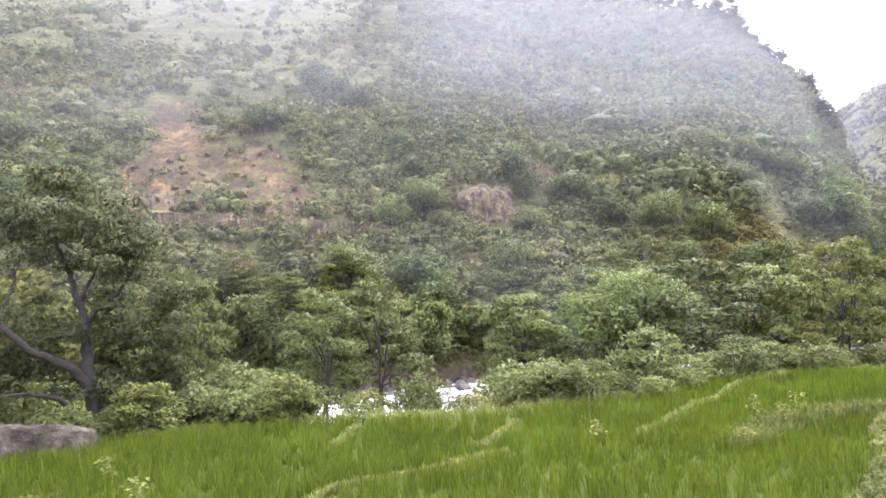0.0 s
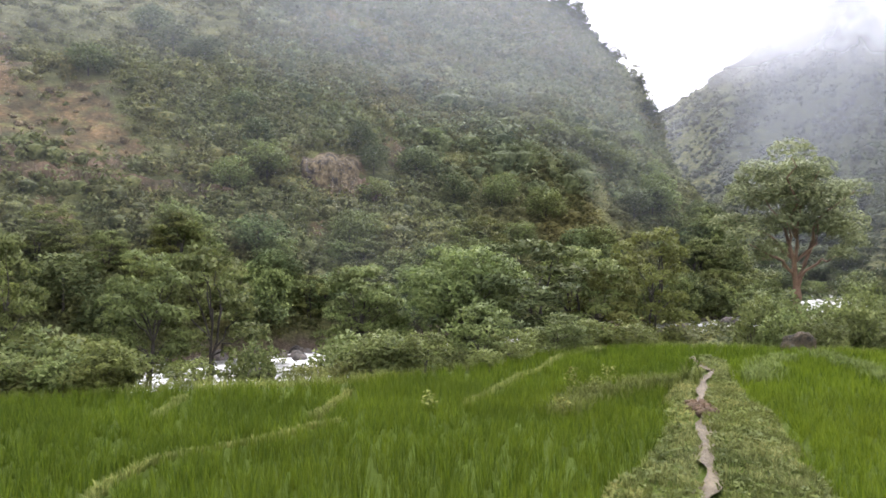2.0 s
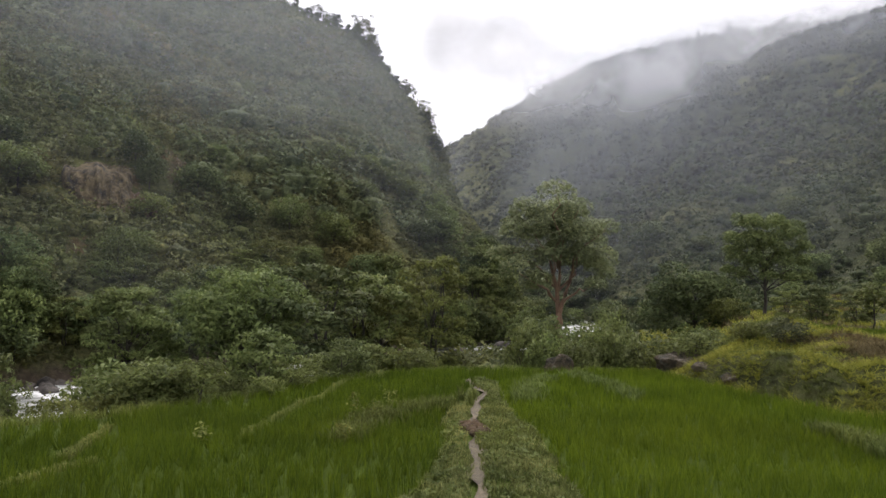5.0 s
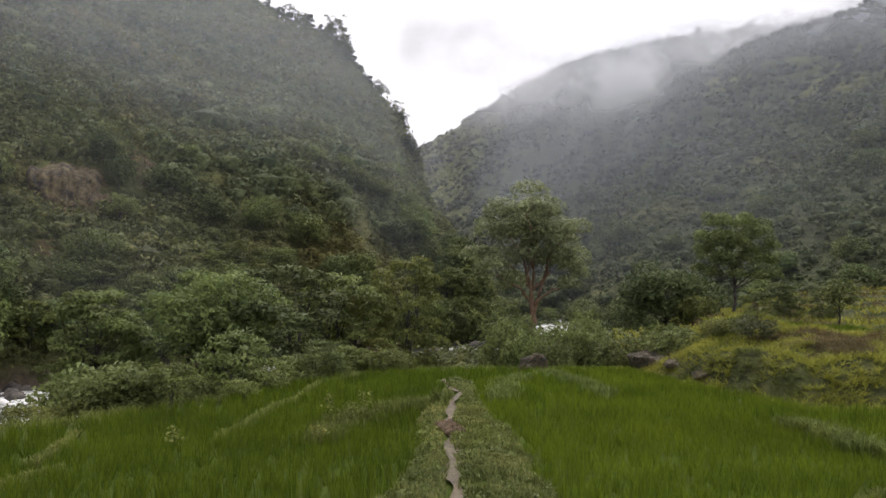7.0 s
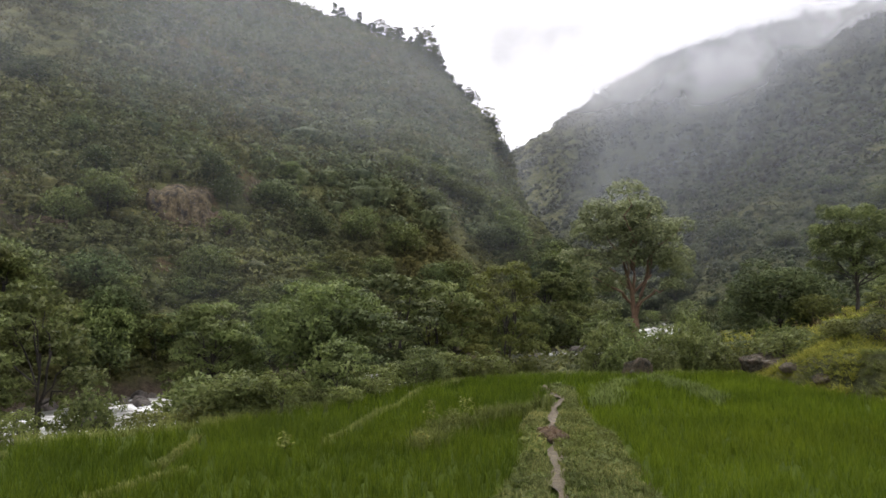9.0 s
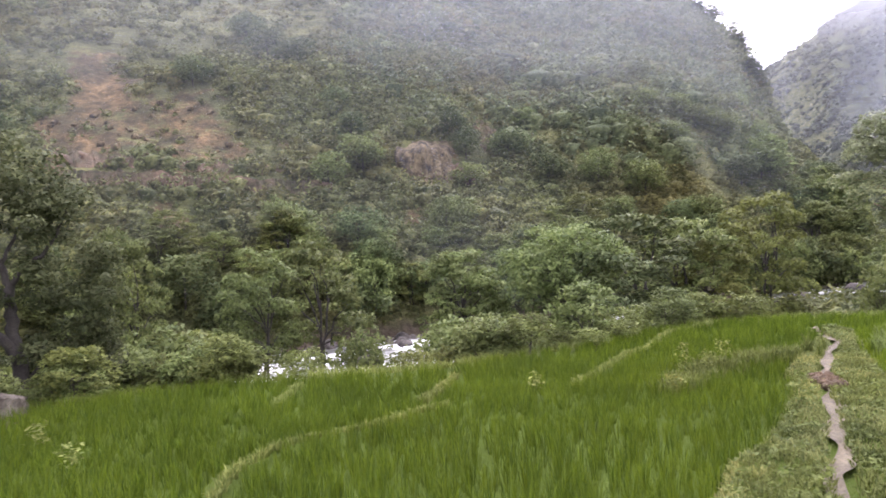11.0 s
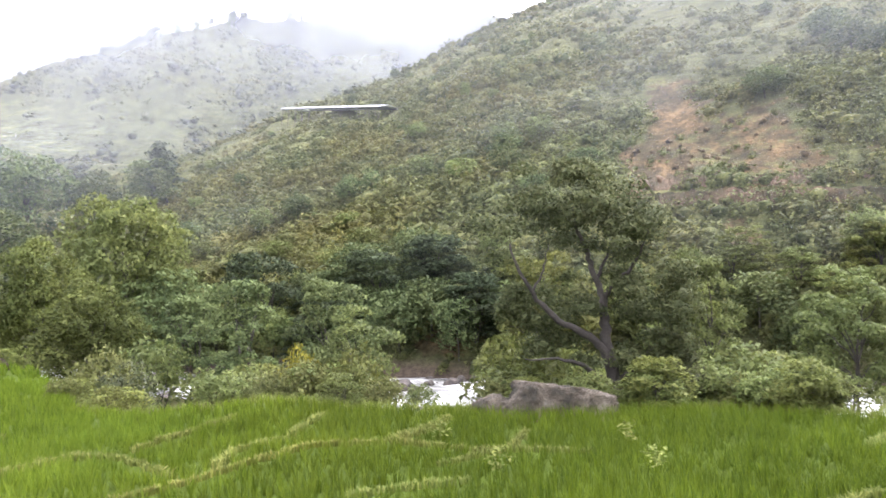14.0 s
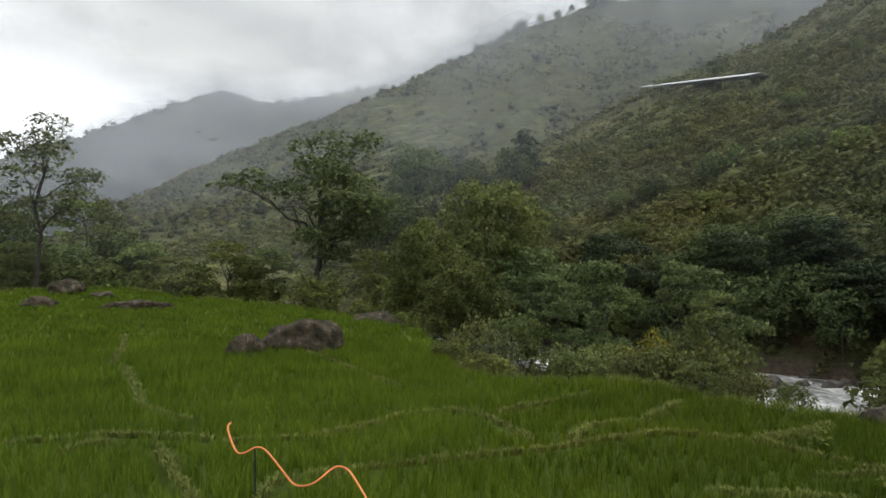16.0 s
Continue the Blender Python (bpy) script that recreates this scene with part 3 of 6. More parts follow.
def build_river():
    pts, run = [], 0
    for (ax, ay), (bx, by) in zip(RIVER, RIVER[1:]):
        size = math.hypot(bx - ax, by - ay)
        for k in range(int(size / 0.8)):
            t = k * 0.8 / size
            pts.append((ax + (bx - ax) * t, ay + (by - ay) * t, -(by - ay) / size, (bx - ax) / size))
    c = np.array(pts)
    w = np.linspace(-8, 8, 25)
    x, y = c[:, 0:1] + c[:, 2:3] * w, c[:, 1:2] + c[:, 3:4] * w
    z = water_level(x) + 0.55 * (fbm(x / 1.6, y / 1.6, 4, 91) - 0.45) + 0.4 * (fbm(x / 5, y / 5, 2, 95) - 0.4)
    ob = sheet("river", np.stack([x.ravel(), y.ravel(), z.ravel()], 1), len(c), len(w), water_material())
    tagged(ob, "shallow white-water river rushing between boulders", "river", kind="structure")


build_river()


def skyline(az):
    """The height, in degrees, of the highest crest on a bearing."""
    return np.maximum.reduce([np.interp(az, t[0], t[2], left=-9, right=-9) for t in (HILL, BACK_HILL, RIGHT_HILL, LEFT_HILL)])


def build_mist(name, label, r, a0, a1, z0, z1, mat, wob=6.0, over_sky=False, lift=0.0, soft=16.0, ends=4.0):
    """A curved sheet of thin cloud that thins out towards its ends and above the crests."""
    az, h = np.arange(a0, a1 + 0.1, 1.0), np.linspace(z0, z1, 40)
    A, H = np.meshgrid(az, h, indexing="ij")
    rad = r + wob * (fbm(A / 9, H / 30, 2, int(r)) - 0.5) * 4
    x, y = polar(A, rad)
    ob = sheet(name, np.stack([x.ravel(), y.ravel(), H.ravel()], 1), len(az), len(h), mat)
    fade = smooth(a0, a0 + ends, A) * smooth(a1, a1 - ends, A) * smooth(0.0, soft, H - ground_height(x, y))
    if not over_sky:
        el = np.degrees(np.arctan2(H - EYE, rad))
        fade = fade * smooth(1.5, -0.3, el - lift - skyline(A))
    attribute(ob.data, "fade", fade.ravel())
    tagged(ob, label, "mist", kind="stuff")


THIN, GREY = "thin morning mist before the hillside, its nearest veil added for lens glare", "grey mist filling the side valley"
# the veil at 54 m is added to imitate veiling glare; the rest are mist
for r, low, high, z0, z1 in ((54, 0.045, 0.065, 0, 30), (82, 0.055, 0.09, 4, 36), (116, 0.05, 0.13, 14, 56), (158, 0.04, 0.20, 36, 88)):
    build_mist("mist_veil", THIN, r, -26 if r < 60 else -35 if r < 100 else -30 if r < 130 else -26, 50 if r < 60 else 104 if r < 130 else 76, -4, 120,
               mist_material("thin_mist", low, high, z0, z1, 0.018, (0.35, 0.65), (0.54, 0.57, 0.63)), 3, soft=5.0 if r < 100 else 12.0, ends=26.0 if r < 60 else 4.0)
for r, low, high, z0, z1 in ((78, 0.06, 0.08, 0, 60), (112, 0.08, 0.12, 0, 60), (160, 0.12, 0.18, 10, 70), (215, 0.14, 0.28, 30, 120)):
    build_mist("mist_veil", GREY, r, -80, -36 if r < 140 else -33 if r < 180 else -28, -4, 190, mist_material("valley_mist", low, high, z0, z1, 0.014), 5)
build_mist("mist_veil", "white mist thinning over the end of the spur", 94, -36, 6, 0, 90, mist_material("spur_mist", 0.09, 0.15, 2, 40, 0.02, (0.2, 0.75), (0.60, 0.63, 0.68)), 3, lift=2.0, soft=6.0, ends=10.0)
build_mist("mist_veil", "grey mist over the far hillsides", 236, 18, 116, -4, 170, mist_material("far_mist", 0.17, 0.60, 58, 112, 0.012, (0.3, 0.7), (0.66, 0.69, 0.75)), 9, lift=1.0, soft=10.0)
build_mist("mist_veil", "blue-grey mist before the far ridge", 380, 58, 128, -4, 260, mist_material("ridge_mist", 0.42, 0.5, 10, 120, 0.008, (0.2, 0.8), (0.50, 0.54, 0.64)), 9)
build_mist("mist_wisp", "torn wisps of cloud caught on the mountainside", 262, -74, -30, 30, 150, mist_material("wisp", 0.0, 0.75, 62, 92, 0.022, (0.50, 0.66), (0.88, 0.88, 0.92)), 9)
WHITE = (0.93, 0.93, 0.96)
build_mist("cloud_bank", "low cloud wrapped round the mountain tops", 345, -84, -26, 40, 280, mist_material("cloud", 0.04, 0.98, 74, 132, 0.006, (0.30, 0.70), WHITE), 12, True)
build_mist("cloud_bank", "low cloud wrapped round the mountain tops", 440, 54, 130, 20, 320, mist_material("cloud_left", 0.04, 0.95, 85, 140, 0.006, (0.30, 0.7), (0.93, 0.93, 0.95)), 12, True)

# ---- tools for plants and things ----
RNG = np.random.default_rng(7)


def mesh_from(name, verts, faces, mats, face_mats=None, smooth_faces=False, normals=None):
    """A mesh from arrays; faces all of one size (3 or 4 corners). normals: one for each point, for foliage that is lit as a mass."""
    mesh = bpy.data.meshes.new(name)
    k = faces.shape[1]
    mesh.vertices.add(len(verts)), mesh.loops.add(faces.size), mesh.polygons.add(len(faces))
    mesh.vertices.foreach_set("co", np.asarray(verts, dtype=np.float32).ravel())
    mesh.loops.foreach_set("vertex_index", np.asarray(faces, dtype=np.int32).ravel())
    mesh.polygons.foreach_set("loop_start", np.arange(0, faces.size, k, dtype=np.int32))
    if smooth_faces:
        mesh.polygons.foreach_set("use_smooth", np.ones(len(faces), dtype=bool))
    for m in mats:
        mesh.materials.append(m)
    if face_mats is not None:
        mesh.polygons.foreach_set("material_index", np.asarray(face_mats, dtype=np.int32))
    mesh.update(calc_edges=True)
    if normals is not None:
        mesh.polygons.foreach_set("use_smooth", np.ones(len(faces), dtype=bool))
        mesh.normals_split_custom_set_from_vertices(normals.tolist())
    return mesh


def unit(v):
    return v / np.maximum(np.linalg.norm(v, axis=-1, keepdims=True), 1e-9)


def leaf_quads(centres, facing, length, width, droop=0.0):
    """Pointed leaves (or sprays of leaves): one four-cornered blade at each centre, lying across its facing direction."""
    n = len(centres)
    f = unit(facing)
    a = unit(np.cross(f, RNG.normal(size=(n, 3))))
    b = np.cross(f, a)
    length, width = np.broadcast_to(length, n)[:, None], np.broadcast_to(width, n)[:, None]
    tip = a * length * 0.5
    tip[:, 2] -= droop * length[:, 0]
    mid = a * length * 0.08
    v = np.stack([centres - a * length * 0.5, centres + mid + b * width * 0.5 + f * width * 0.12, centres + tip, centres + mid - b * width * 0.5 + f * width * 0.12], 1)
    return v.reshape(-1, 3), np.arange(4 * n).reshape(-1, 4)


def leaf_tris(centres, facing, length, width, droop=0.0):
    """The same as leaf_quads with three corners a leaf, for foliage farther off."""
    n = len(centres)
    f = unit(facing)
    a = unit(np.cross(f, RNG.normal(size=(n, 3))))
    b = np.cross(f, a)
    length, width = np.broadcast_to(length, n)[:, None], np.broadcast_to(width, n)[:, None]
    tip = a * length * 0.6
    tip[:, 2] -= droop * length[:, 0]
    v = np.stack([centres - a * length * 0.4 - b * width * 0.5, centres + tip, centres - a * length * 0.4 + b * width * 0.5], 1)
    return v.reshape(-1, 3), np.arange(3 * n).reshape(-1, 3)


def part(name, mesh, parent, label=""):
    ob = new(name, mesh)
    ob.parent = parent
    return tagged(ob, label)


def thing(name, m, label, category, group=""):
    ob = new(name)
    ob.empty_display_size = 0.2
    ob.matrix_basis = m
    return tagged(ob, label, category, group)


def tube(points, radii, sides=7):
    """A tapering, slightly knotted limb along a line of points."""
    p = np.array(points, float)
    d = unit(np.gradient(p, axis=0))
    ref = np.where(np.abs(d[:, 2:3]) > 0.9, np.array([[1.0, 0, 0]]), np.array([[0, 0, 1.0]]))
    u = unit(np.cross(d, ref))
    w = np.cross(d, u)
    ang = np.arange(sides) * 2 * np.pi / sides
    rad = np.array(radii)[:, None] * (1 + 0.12 * RNG.normal(size=(len(p), sides)).clip(-1, 1))
    v = p[:, None] + rad[..., None] * (np.cos(ang)[None, :, None] * u[:, None] + np.sin(ang)[None, :, None] * w[:, None])
    i, j = np.meshgrid(np.arange(len(p) - 1), np.arange(sides), indexing="ij")
    j2 = (j + 1) % sides
    q = np.stack([i * sides + j, i * sides + j2, (i + 1) * sides + j2, (i + 1) * sides + j], -1).reshape(-1, 4)
    return v.reshape(-1, 3), q


def join(pieces):
    vs, qs, k = [], [], 0
    for v, q in pieces:
        vs.append(v), qs.append(q + k)
        k += len(v)
    return np.concatenate(vs), np.concatenate(qs)


def bend(a, b, sag, steps=7):
    """A wandering line from a to b."""
    a, b = np.array(a, float), np.array(b, float)
    t = np.linspace(0, 1, steps)[:, None]
    off = RNG.normal(size=(steps, 3)) * 0.035 * np.linalg.norm(b - a)
    off[0] = off[-1] = 0
    p = a + (b - a) * t + off
    p[:, 2] += sag * np.sin(np.pi * t[:, 0])
    return p


def lobe_leaves(lobes, count, length, width, up=0.8, shell=0.6, droop=0.1, blade=leaf_tris):
    """Leaves over a set of lobes (centre, radii), thicker towards the outside of each."""
    share = np.array([r[0] * r[1] + r[0] * r[2] for _, r in lobes])
    pick = RNG.choice(len(lobes), count, p=share / share.sum())
    c = np.array([c for c, _ in lobes])[pick]
    rad = np.array([r for _, r in lobes])[pick]
    d = unit(RNG.normal(size=(count, 3)))
    d[:, 2] = np.where(d[:, 2] < -0.35, -d[:, 2], d[:, 2])
    k = shell + (1.12 - shell) * RNG.random((count, 1)) ** 0.6
    pos = c + d * rad * k
    facing = unit(d * 0.6 + RNG.normal(size=(count, 3)) * 0.7 + np.array([0, 0, up]))
    size = 0.65 + 0.7 * RNG.random(count)
    v, q = blade(pos, facing, length * size, width * size, droop)
    middle = np.average(np.array([c for c, _ in lobes]), axis=0, weights=share)
    mass = unit(pos - middle)
    lit = unit(0.55 * facing + 0.55 * d + 0.35 * mass + np.array([0, 0, 0.15]))
    return v, q, np.repeat(lit, q.shape[1], 0)


# crowns with a shape of their own: across, up and size of each bough, in hundredths of the tree's height
PROFILES = {
    "airy": [(2, 96, 11), (-14, 88, 8), (-12, 79, 6), (-14, 64, 8), (4, 83, 12), (21, 70, 10), (14, 62, 10), (39, 57, 7), (16, 51, 15), (1, 75, 9), (-4, 55, 10), (34, 48, 7), (-10, 47, 8)],
    "spreading": [(6, 94, 11), (22, 95, 9), (-9, 87, 9), (1, 79, 14), (14, 72, 13), (29, 63, 10), (19, 61, 15), (1, 61, 15), (-17, 68, 11), (-32, 72, 7), (-45, 73, 7), (-53, 72, 4), (9, 49, 15), (22, 50, 13),
                  (-6, 49, 11), (6, 37, 11), (27, 54, 8)],
    "open_dome": [(-4, 94, 11), (-18, 90, 10), (11, 90, 10), (-30, 79, 10), (24, 79, 9), (-3, 79, 14), (-15, 73, 12), (13, 73, 12), (-34, 65, 8), (25, 61, 10), (-22, 58, 11), (15, 59, 11), (-3, 60, 11),
                  (-11, 46, 8), (21, 46, 7), (28, 52, 6), (-18, 45, 6), (3, 87, 12), (1, 69, 10)],
    "ragged_dome": [(-10, 93, 10), (-24, 96, 6), (8, 94, 11), (24, 84, 11), (-30, 80, 9), (-14, 78, 14), (6, 76, 14), (34, 70, 9), (-28, 62, 11), (-8, 58, 13), (16, 60, 13), (36, 56, 8), (-20, 44, 9), (24, 42, 10), (2, 42, 9), (38, 42, 6), (-34, 48, 6)],
}


def crown_lobes(kind, h, w):
    """Lobes of a crown for a tree h high and w wide, standing at the origin."""
    out = []
    if kind in PROFILES:
        wide = max(abs(x) for x, _, _ in PROFILES[kind])
        for x, up, size in PROFILES[kind]:
            room = math.sqrt(max(0.1, 1 - (x / (wide * 1.1)) ** 2)) * min(wide, 36)
            for side in (-1, 1, 0):
                s = h * size * 0.01 * (0.70 + 0.35 * RNG.random())
                at = (h * 0.01 * (x + RNG.normal() * size * 0.25), h * 0.01 * room * (side * 0.55 + 0.2 * RNG.normal()), h * 0.01 * (up + RNG.normal() * size * 0.2))
                out.append((at, (s * 1.05, s * 1.05, s * (0.85 if "dome" in kind else 0.62))))
    elif kind == "layered":
        for k in range(60):
            t = RNG.random() ** 0.85
            z = h * (0.12 + 0.84 * t)
            reach = w * 0.5 * math.sqrt(max(0.05, 1 - ((t - 0.36) / 0.70) ** 2)) * (0.35 + 0.65 * RNG.random() ** 0.5)
            a = RNG.random() * 2 * math.pi
            s = w * (0.07 + 0.07 * RNG.random())
            out.append(((reach * math.cos(a), reach * math.sin(a), z), (s * 1.15, s * 1.15, s * 0.6)))
    elif kind in ("round", "high_round", "umbrella"):
        low, high, n, flat = {"round": (0.06, 0.98, 60, 0.9), "high_round": (0.30, 0.99, 84, 0.8), "umbrella": (0.42, 0.98, 52, 0.65)}[kind]
        mid, half = h * (low + high) / 2, h * (high - low) / 2
        for k in range(n):
            up = 1 - 1.85 * (k + 0.5) / n                      # spread evenly over a dome, then shaken
            a = k * 2.39996 + RNG.normal() * 0.25
            ring = math.sqrt(max(0.0, 1 - up * up))
            deep = (0.86 if k % 4 else 0.5) * (0.72 + 0.36 * RNG.random())
            s = w * ((0.080 if kind == "round" else 0.065) + 0.075 * RNG.random() ** 1.4)
            out.append(((w * 0.5 * deep * ring * math.cos(a), w * 0.5 * deep * ring * math.sin(a), mid + half * deep * up), (s * 1.1, s * 1.1, s * flat)))
    return out


def build_tree(name, kind, mat, bark, h, w, leaves, leaf, label, trunk_to=0.6, girth=0.02, stems=1, lean=0.04, fork=0.0):
    """A tree at the origin: trunk, limbs that reach the lobes of the crown, and the leaves."""
    root = thing(name, Matrix(), label, "shrub" if "shrub" in name else "tree")
    lobes = crown_lobes(kind, h, w)
    r0 = max(girth * h, 0.05)
    for s in range(stems):
        a = RNG.random() * 6.28
        foot = (0.25 * r0 * s * math.cos(a) * 4, 0.25 * r0 * s * math.sin(a) * 4, -0.35)
        top = (lean * h * math.cos(a) * (1 + 2 * (stems > 1)), lean * h * math.sin(a) * (1 + 2 * (stems > 1)), h * trunk_to)
        line = bend(foot, top, 0)
        line = 0.4 * line + 0.6 * (np.array(foot) + (np.array(top) - np.array(foot)) * np.linspace(0, 1, len(line))[:, None])
        v, q = tube(line, np.linspace(r0 * (1.0 if stems == 1 else 0.6), r0 * 0.4, len(line)), 4 if stems == 3 else 7)
        if fork:                              # a short bole that parts into two boughs
            bole = bend(foot, (0, 0, h * fork), 0)
            v, q = tube(bole, np.linspace(r0 * 1.25, r0 * 0.85, len(bole)), 9)
            for side in (-1, 1):
                bough = bend((0, 0, h * fork * 0.96), (side * h * (0.085 + 0.02 * side), 0.03 * h * side, h * trunk_to), 0.02 * h)
                bv, bq = tube(bough, np.linspace(r0 * 0.66, r0 * 0.26, len(bough)), 8)
                part("bough", mesh_from("bough", bv, bq, [bark], smooth_faces=True), root)
        part("trunk", mesh_from("trunk", v, q, [bark], smooth_faces=True), root)
        mine = [c for k, (c, _) in enumerate(lobes) if k % stems == s]
        for k, c in enumerate(mine[:: max(1, len(mine) * stems // (9 if leaves > 1500 else 3))]):
            i = int(len(line) * (0.35 + 0.6 * min(1, max(0, c[2] / h - 0.25))))
            start = line[min(i, len(line) - 1)]
            lv, lq = tube(bend(start, c, 0.04 * h), np.linspace(r0 * 0.38, r0 * 0.08, 7), 5 if leaves > 1500 else 3)
            part("limb", mesh_from("limb", lv, lq, [bark], smooth_faces=True), root)
    v, q, lit = lobe_leaves(lobes, int(leaves * 1.5), leaf, leaf * 0.56)
    part("crown", mesh_from("crown", v, q, [mat], normals=lit), root)
    return root


def build_pine(name, h, w, label):
    root = thing(name, Matrix(), label, "tree")
    line = bend((0, 0, -0.4), (0.03 * h, 0, h * 0.97), 0)
    v, q = tube(line, np.linspace(0.018 * h, 0.004 * h, len(line)))
    part("trunk", mesh_from("trunk", v, q, [M_BARK], smooth_faces=True), root)
    lobes = []
    for k in range(34):
        t = RNG.random()
        a, reach = RNG.random() * 6.28, w * 0.5 * (1 - 0.7 * t) * (0.4 + 0.6 * RNG.random())
        lobes.append(((reach * math.cos(a), reach * math.sin(a), h * (0.35 + 0.62 * t)), (w * 0.15, w * 0.15, w * 0.11)))
    v, q, lit = lobe_leaves(lobes, 1500, 0.5, 0.24, 0.3)
    part("crown", mesh_from("crown", v, q, [M_PINE], normals=lit), root)
    return root


def shrub_parts(name, mat, h, w, leaves, leaf, label):
    return build_tree(name, "round", mat, M_BARK, h, w, leaves, leaf, label, trunk_to=0.5, girth=0.018, stems=3, lean=0.12)


# name: (builder, its nominal height and width); two or three of each are built, the rest are copies of these
KINDS = {
    "alder": (lambda k: build_tree("riverside_tree", "layered", M_LEAF_A, M_BARK, 7, 5.6, 4000, 0.26, "leafy green riverside tree with layered drooping sprays", stems=2), 7, 5.6, 4),
    "bright_alder": (lambda k: build_tree("riverside_tree", "layered", M_LEAF_C, M_BARK, 6.5, 5.0, 3800, 0.24, "yellow-green young riverside tree with open layered crown", stems=2), 6.5, 5.0, 2),
    "dark_tree": (lambda k: build_tree("hillside_tree", "round", M_LEAF_D, M_BARK, 8, 7.5, 2800, 0.36, "dark green broad tree at the foot of the slope"), 8, 7.5, 3),
    "slope_tree": (lambda k: build_tree("hillside_tree", "round", M_LEAF_A, M_BARK, 5, 5.5, 1450, 0.33, "small bushy tree growing on the steep slope"), 5, 5.5, 3),
    "slope_dark_tree": (lambda k: build_tree("hillside_tree", "round", M_LEAF_D, M_BARK, 5, 5.5, 1450, 0.33, "small dark bushy tree growing on the steep slope"), 5, 5.5, 2),
    "round_tree": (lambda k: build_tree("round_tree", "round", M_LEAF_OLIVE, M_BARK, 7, 6, 8500, 0.21, "dense round yellow-green tree beside the rice field"), 7, 6, 2),
    "dark_round_tree": (lambda k: build_tree("round_tree", "round", M_LEAF_D, M_BARK, 6, 6.6, 6500, 0.25, "dense dark round tree above the grassy bank"), 6, 6.6, 1),
    "sapling": (lambda k: build_tree("sapling", "umbrella", M_LEAF_A, M_BARK, 4, 2.6, 700, 0.24, "small young tree on the terrace"), 4, 2.6, 1),
    "spreading_tree": (lambda k: build_tree("spreading_tree", "spreading", M_LEAF_D, M_BARK, 14, 14, 5200, 0.36, "old dark tree with wide level limbs behind the field", trunk_to=0.75, lean=0.01), 14, 14, 1),
    "tall_tree": (lambda k: build_tree("tall_tree", "open_dome", M_LEAF_TALL, M_BARK_PALE, 12, 12, 13000, 0.25, "tall tree with bare reddish trunk and high rounded crown", trunk_to=0.66, girth=0.024, lean=0.015, fork=0.27), 12, 12, 1),
    "broad_tree": (lambda k: build_tree("broad_tree", "high_round", M_LEAF_A, M_BARK, 10, 10, 6000, 0.34, "broad domed green tree between field and river"), 10, 10, 2),
    "shaded_alder": (lambda k: build_tree("riverside_tree", "layered", M_LEAF_SHADED, M_BARK, 7, 6.5, 3600, 0.28, "green tree with dense layered crown above the river, shade put into its leaf colour", stems=2), 7, 6.5, 2),
    "mid_alder": (lambda k: build_tree("riverside_tree", "layered", M_LEAF_D, M_BARK, 7, 5.6, 4000, 0.25, "green riverside tree with layered sprays of small leaves", stems=2), 7, 5.6, 2),
    "umbrella_tree": (lambda k: build_tree("terrace_tree", "ragged_dome", M_LEAF_TERRACE, M_BARK, 8, 8, 9000, 0.22, "olive green spreading tree on the terrace", lean=0.02), 8, 8, 1),
    "airy_tree": (lambda k: build_tree("airy_tree", "airy", M_LEAF_B, M_BARK, 17, 17, 2600, 0.40, "tall thin-crowned tree at the far end of the field", trunk_to=0.85, girth=0.014, lean=0.01), 17, 17, 1),
    "pine": (lambda k: build_pine("pine_tree", 9, 4.6, "dark ragged pine on the hillside"), 9, 4.6, 3),
    "ridge_tree": (lambda k: build_tree("ridge_tree", "airy", M_LEAF_B, M_BARK, 10, 8, 1500, 0.42, "thin dark tree standing on the skyline", trunk_to=0.85, girth=0.014), 10, 8, 3),
    "shrub": (lambda k: shrub_parts("shrub", M_LEAF_A, 2.2, 2.8, 1150, 0.18, "green broad-leaved shrub on the river bank"), 2.2, 2.8, 3),
    "bright_shrub": (lambda k: shrub_parts("shrub", M_LEAF_C, 1.8, 2.6, 1050, 0.16, "bright green shrub at the field's edge"), 1.8, 2.6, 3),
    "young_alder": (lambda k: build_tree("shrub", "layered", (M_LEAF_A, M_LEAF_C, M_LEAF_A)[k], M_BARK, 2.6, 2.8, 1500, 0.17, "green bush with layered sprays of leaves on the river bank", stems=2, girth=0.012), 2.6, 2.8, 3),
    "grey_shrub": (lambda k: shrub_parts("shrub", M_LEAF_B, 1.8, 2.8, 900, 0.15, "grey-green bush at the field's edge"), 1.8, 2.8, 1),
    "brown_shrub": (lambda k: shrub_parts("shrub", M_DRY_SHRUB, 1.7, 3.0, 1050, 0.15, "brownish shrub with withering leaves on the bank"), 1.7, 3.0, 2),
    "yellow_shrub": (lambda k: shrub_parts("shrub", M_LEAF_Y, 2.0, 2.4, 900, 0.19, "shrub with yellowing leaves by the water"), 2.0, 2.4, 1),
}
M_DRY_SHRUB = leafy("withering_leaf", (0.068, 0.074, 0.026), (0.138, 0.142, 0.050))
STOCK, USED = {}, {}


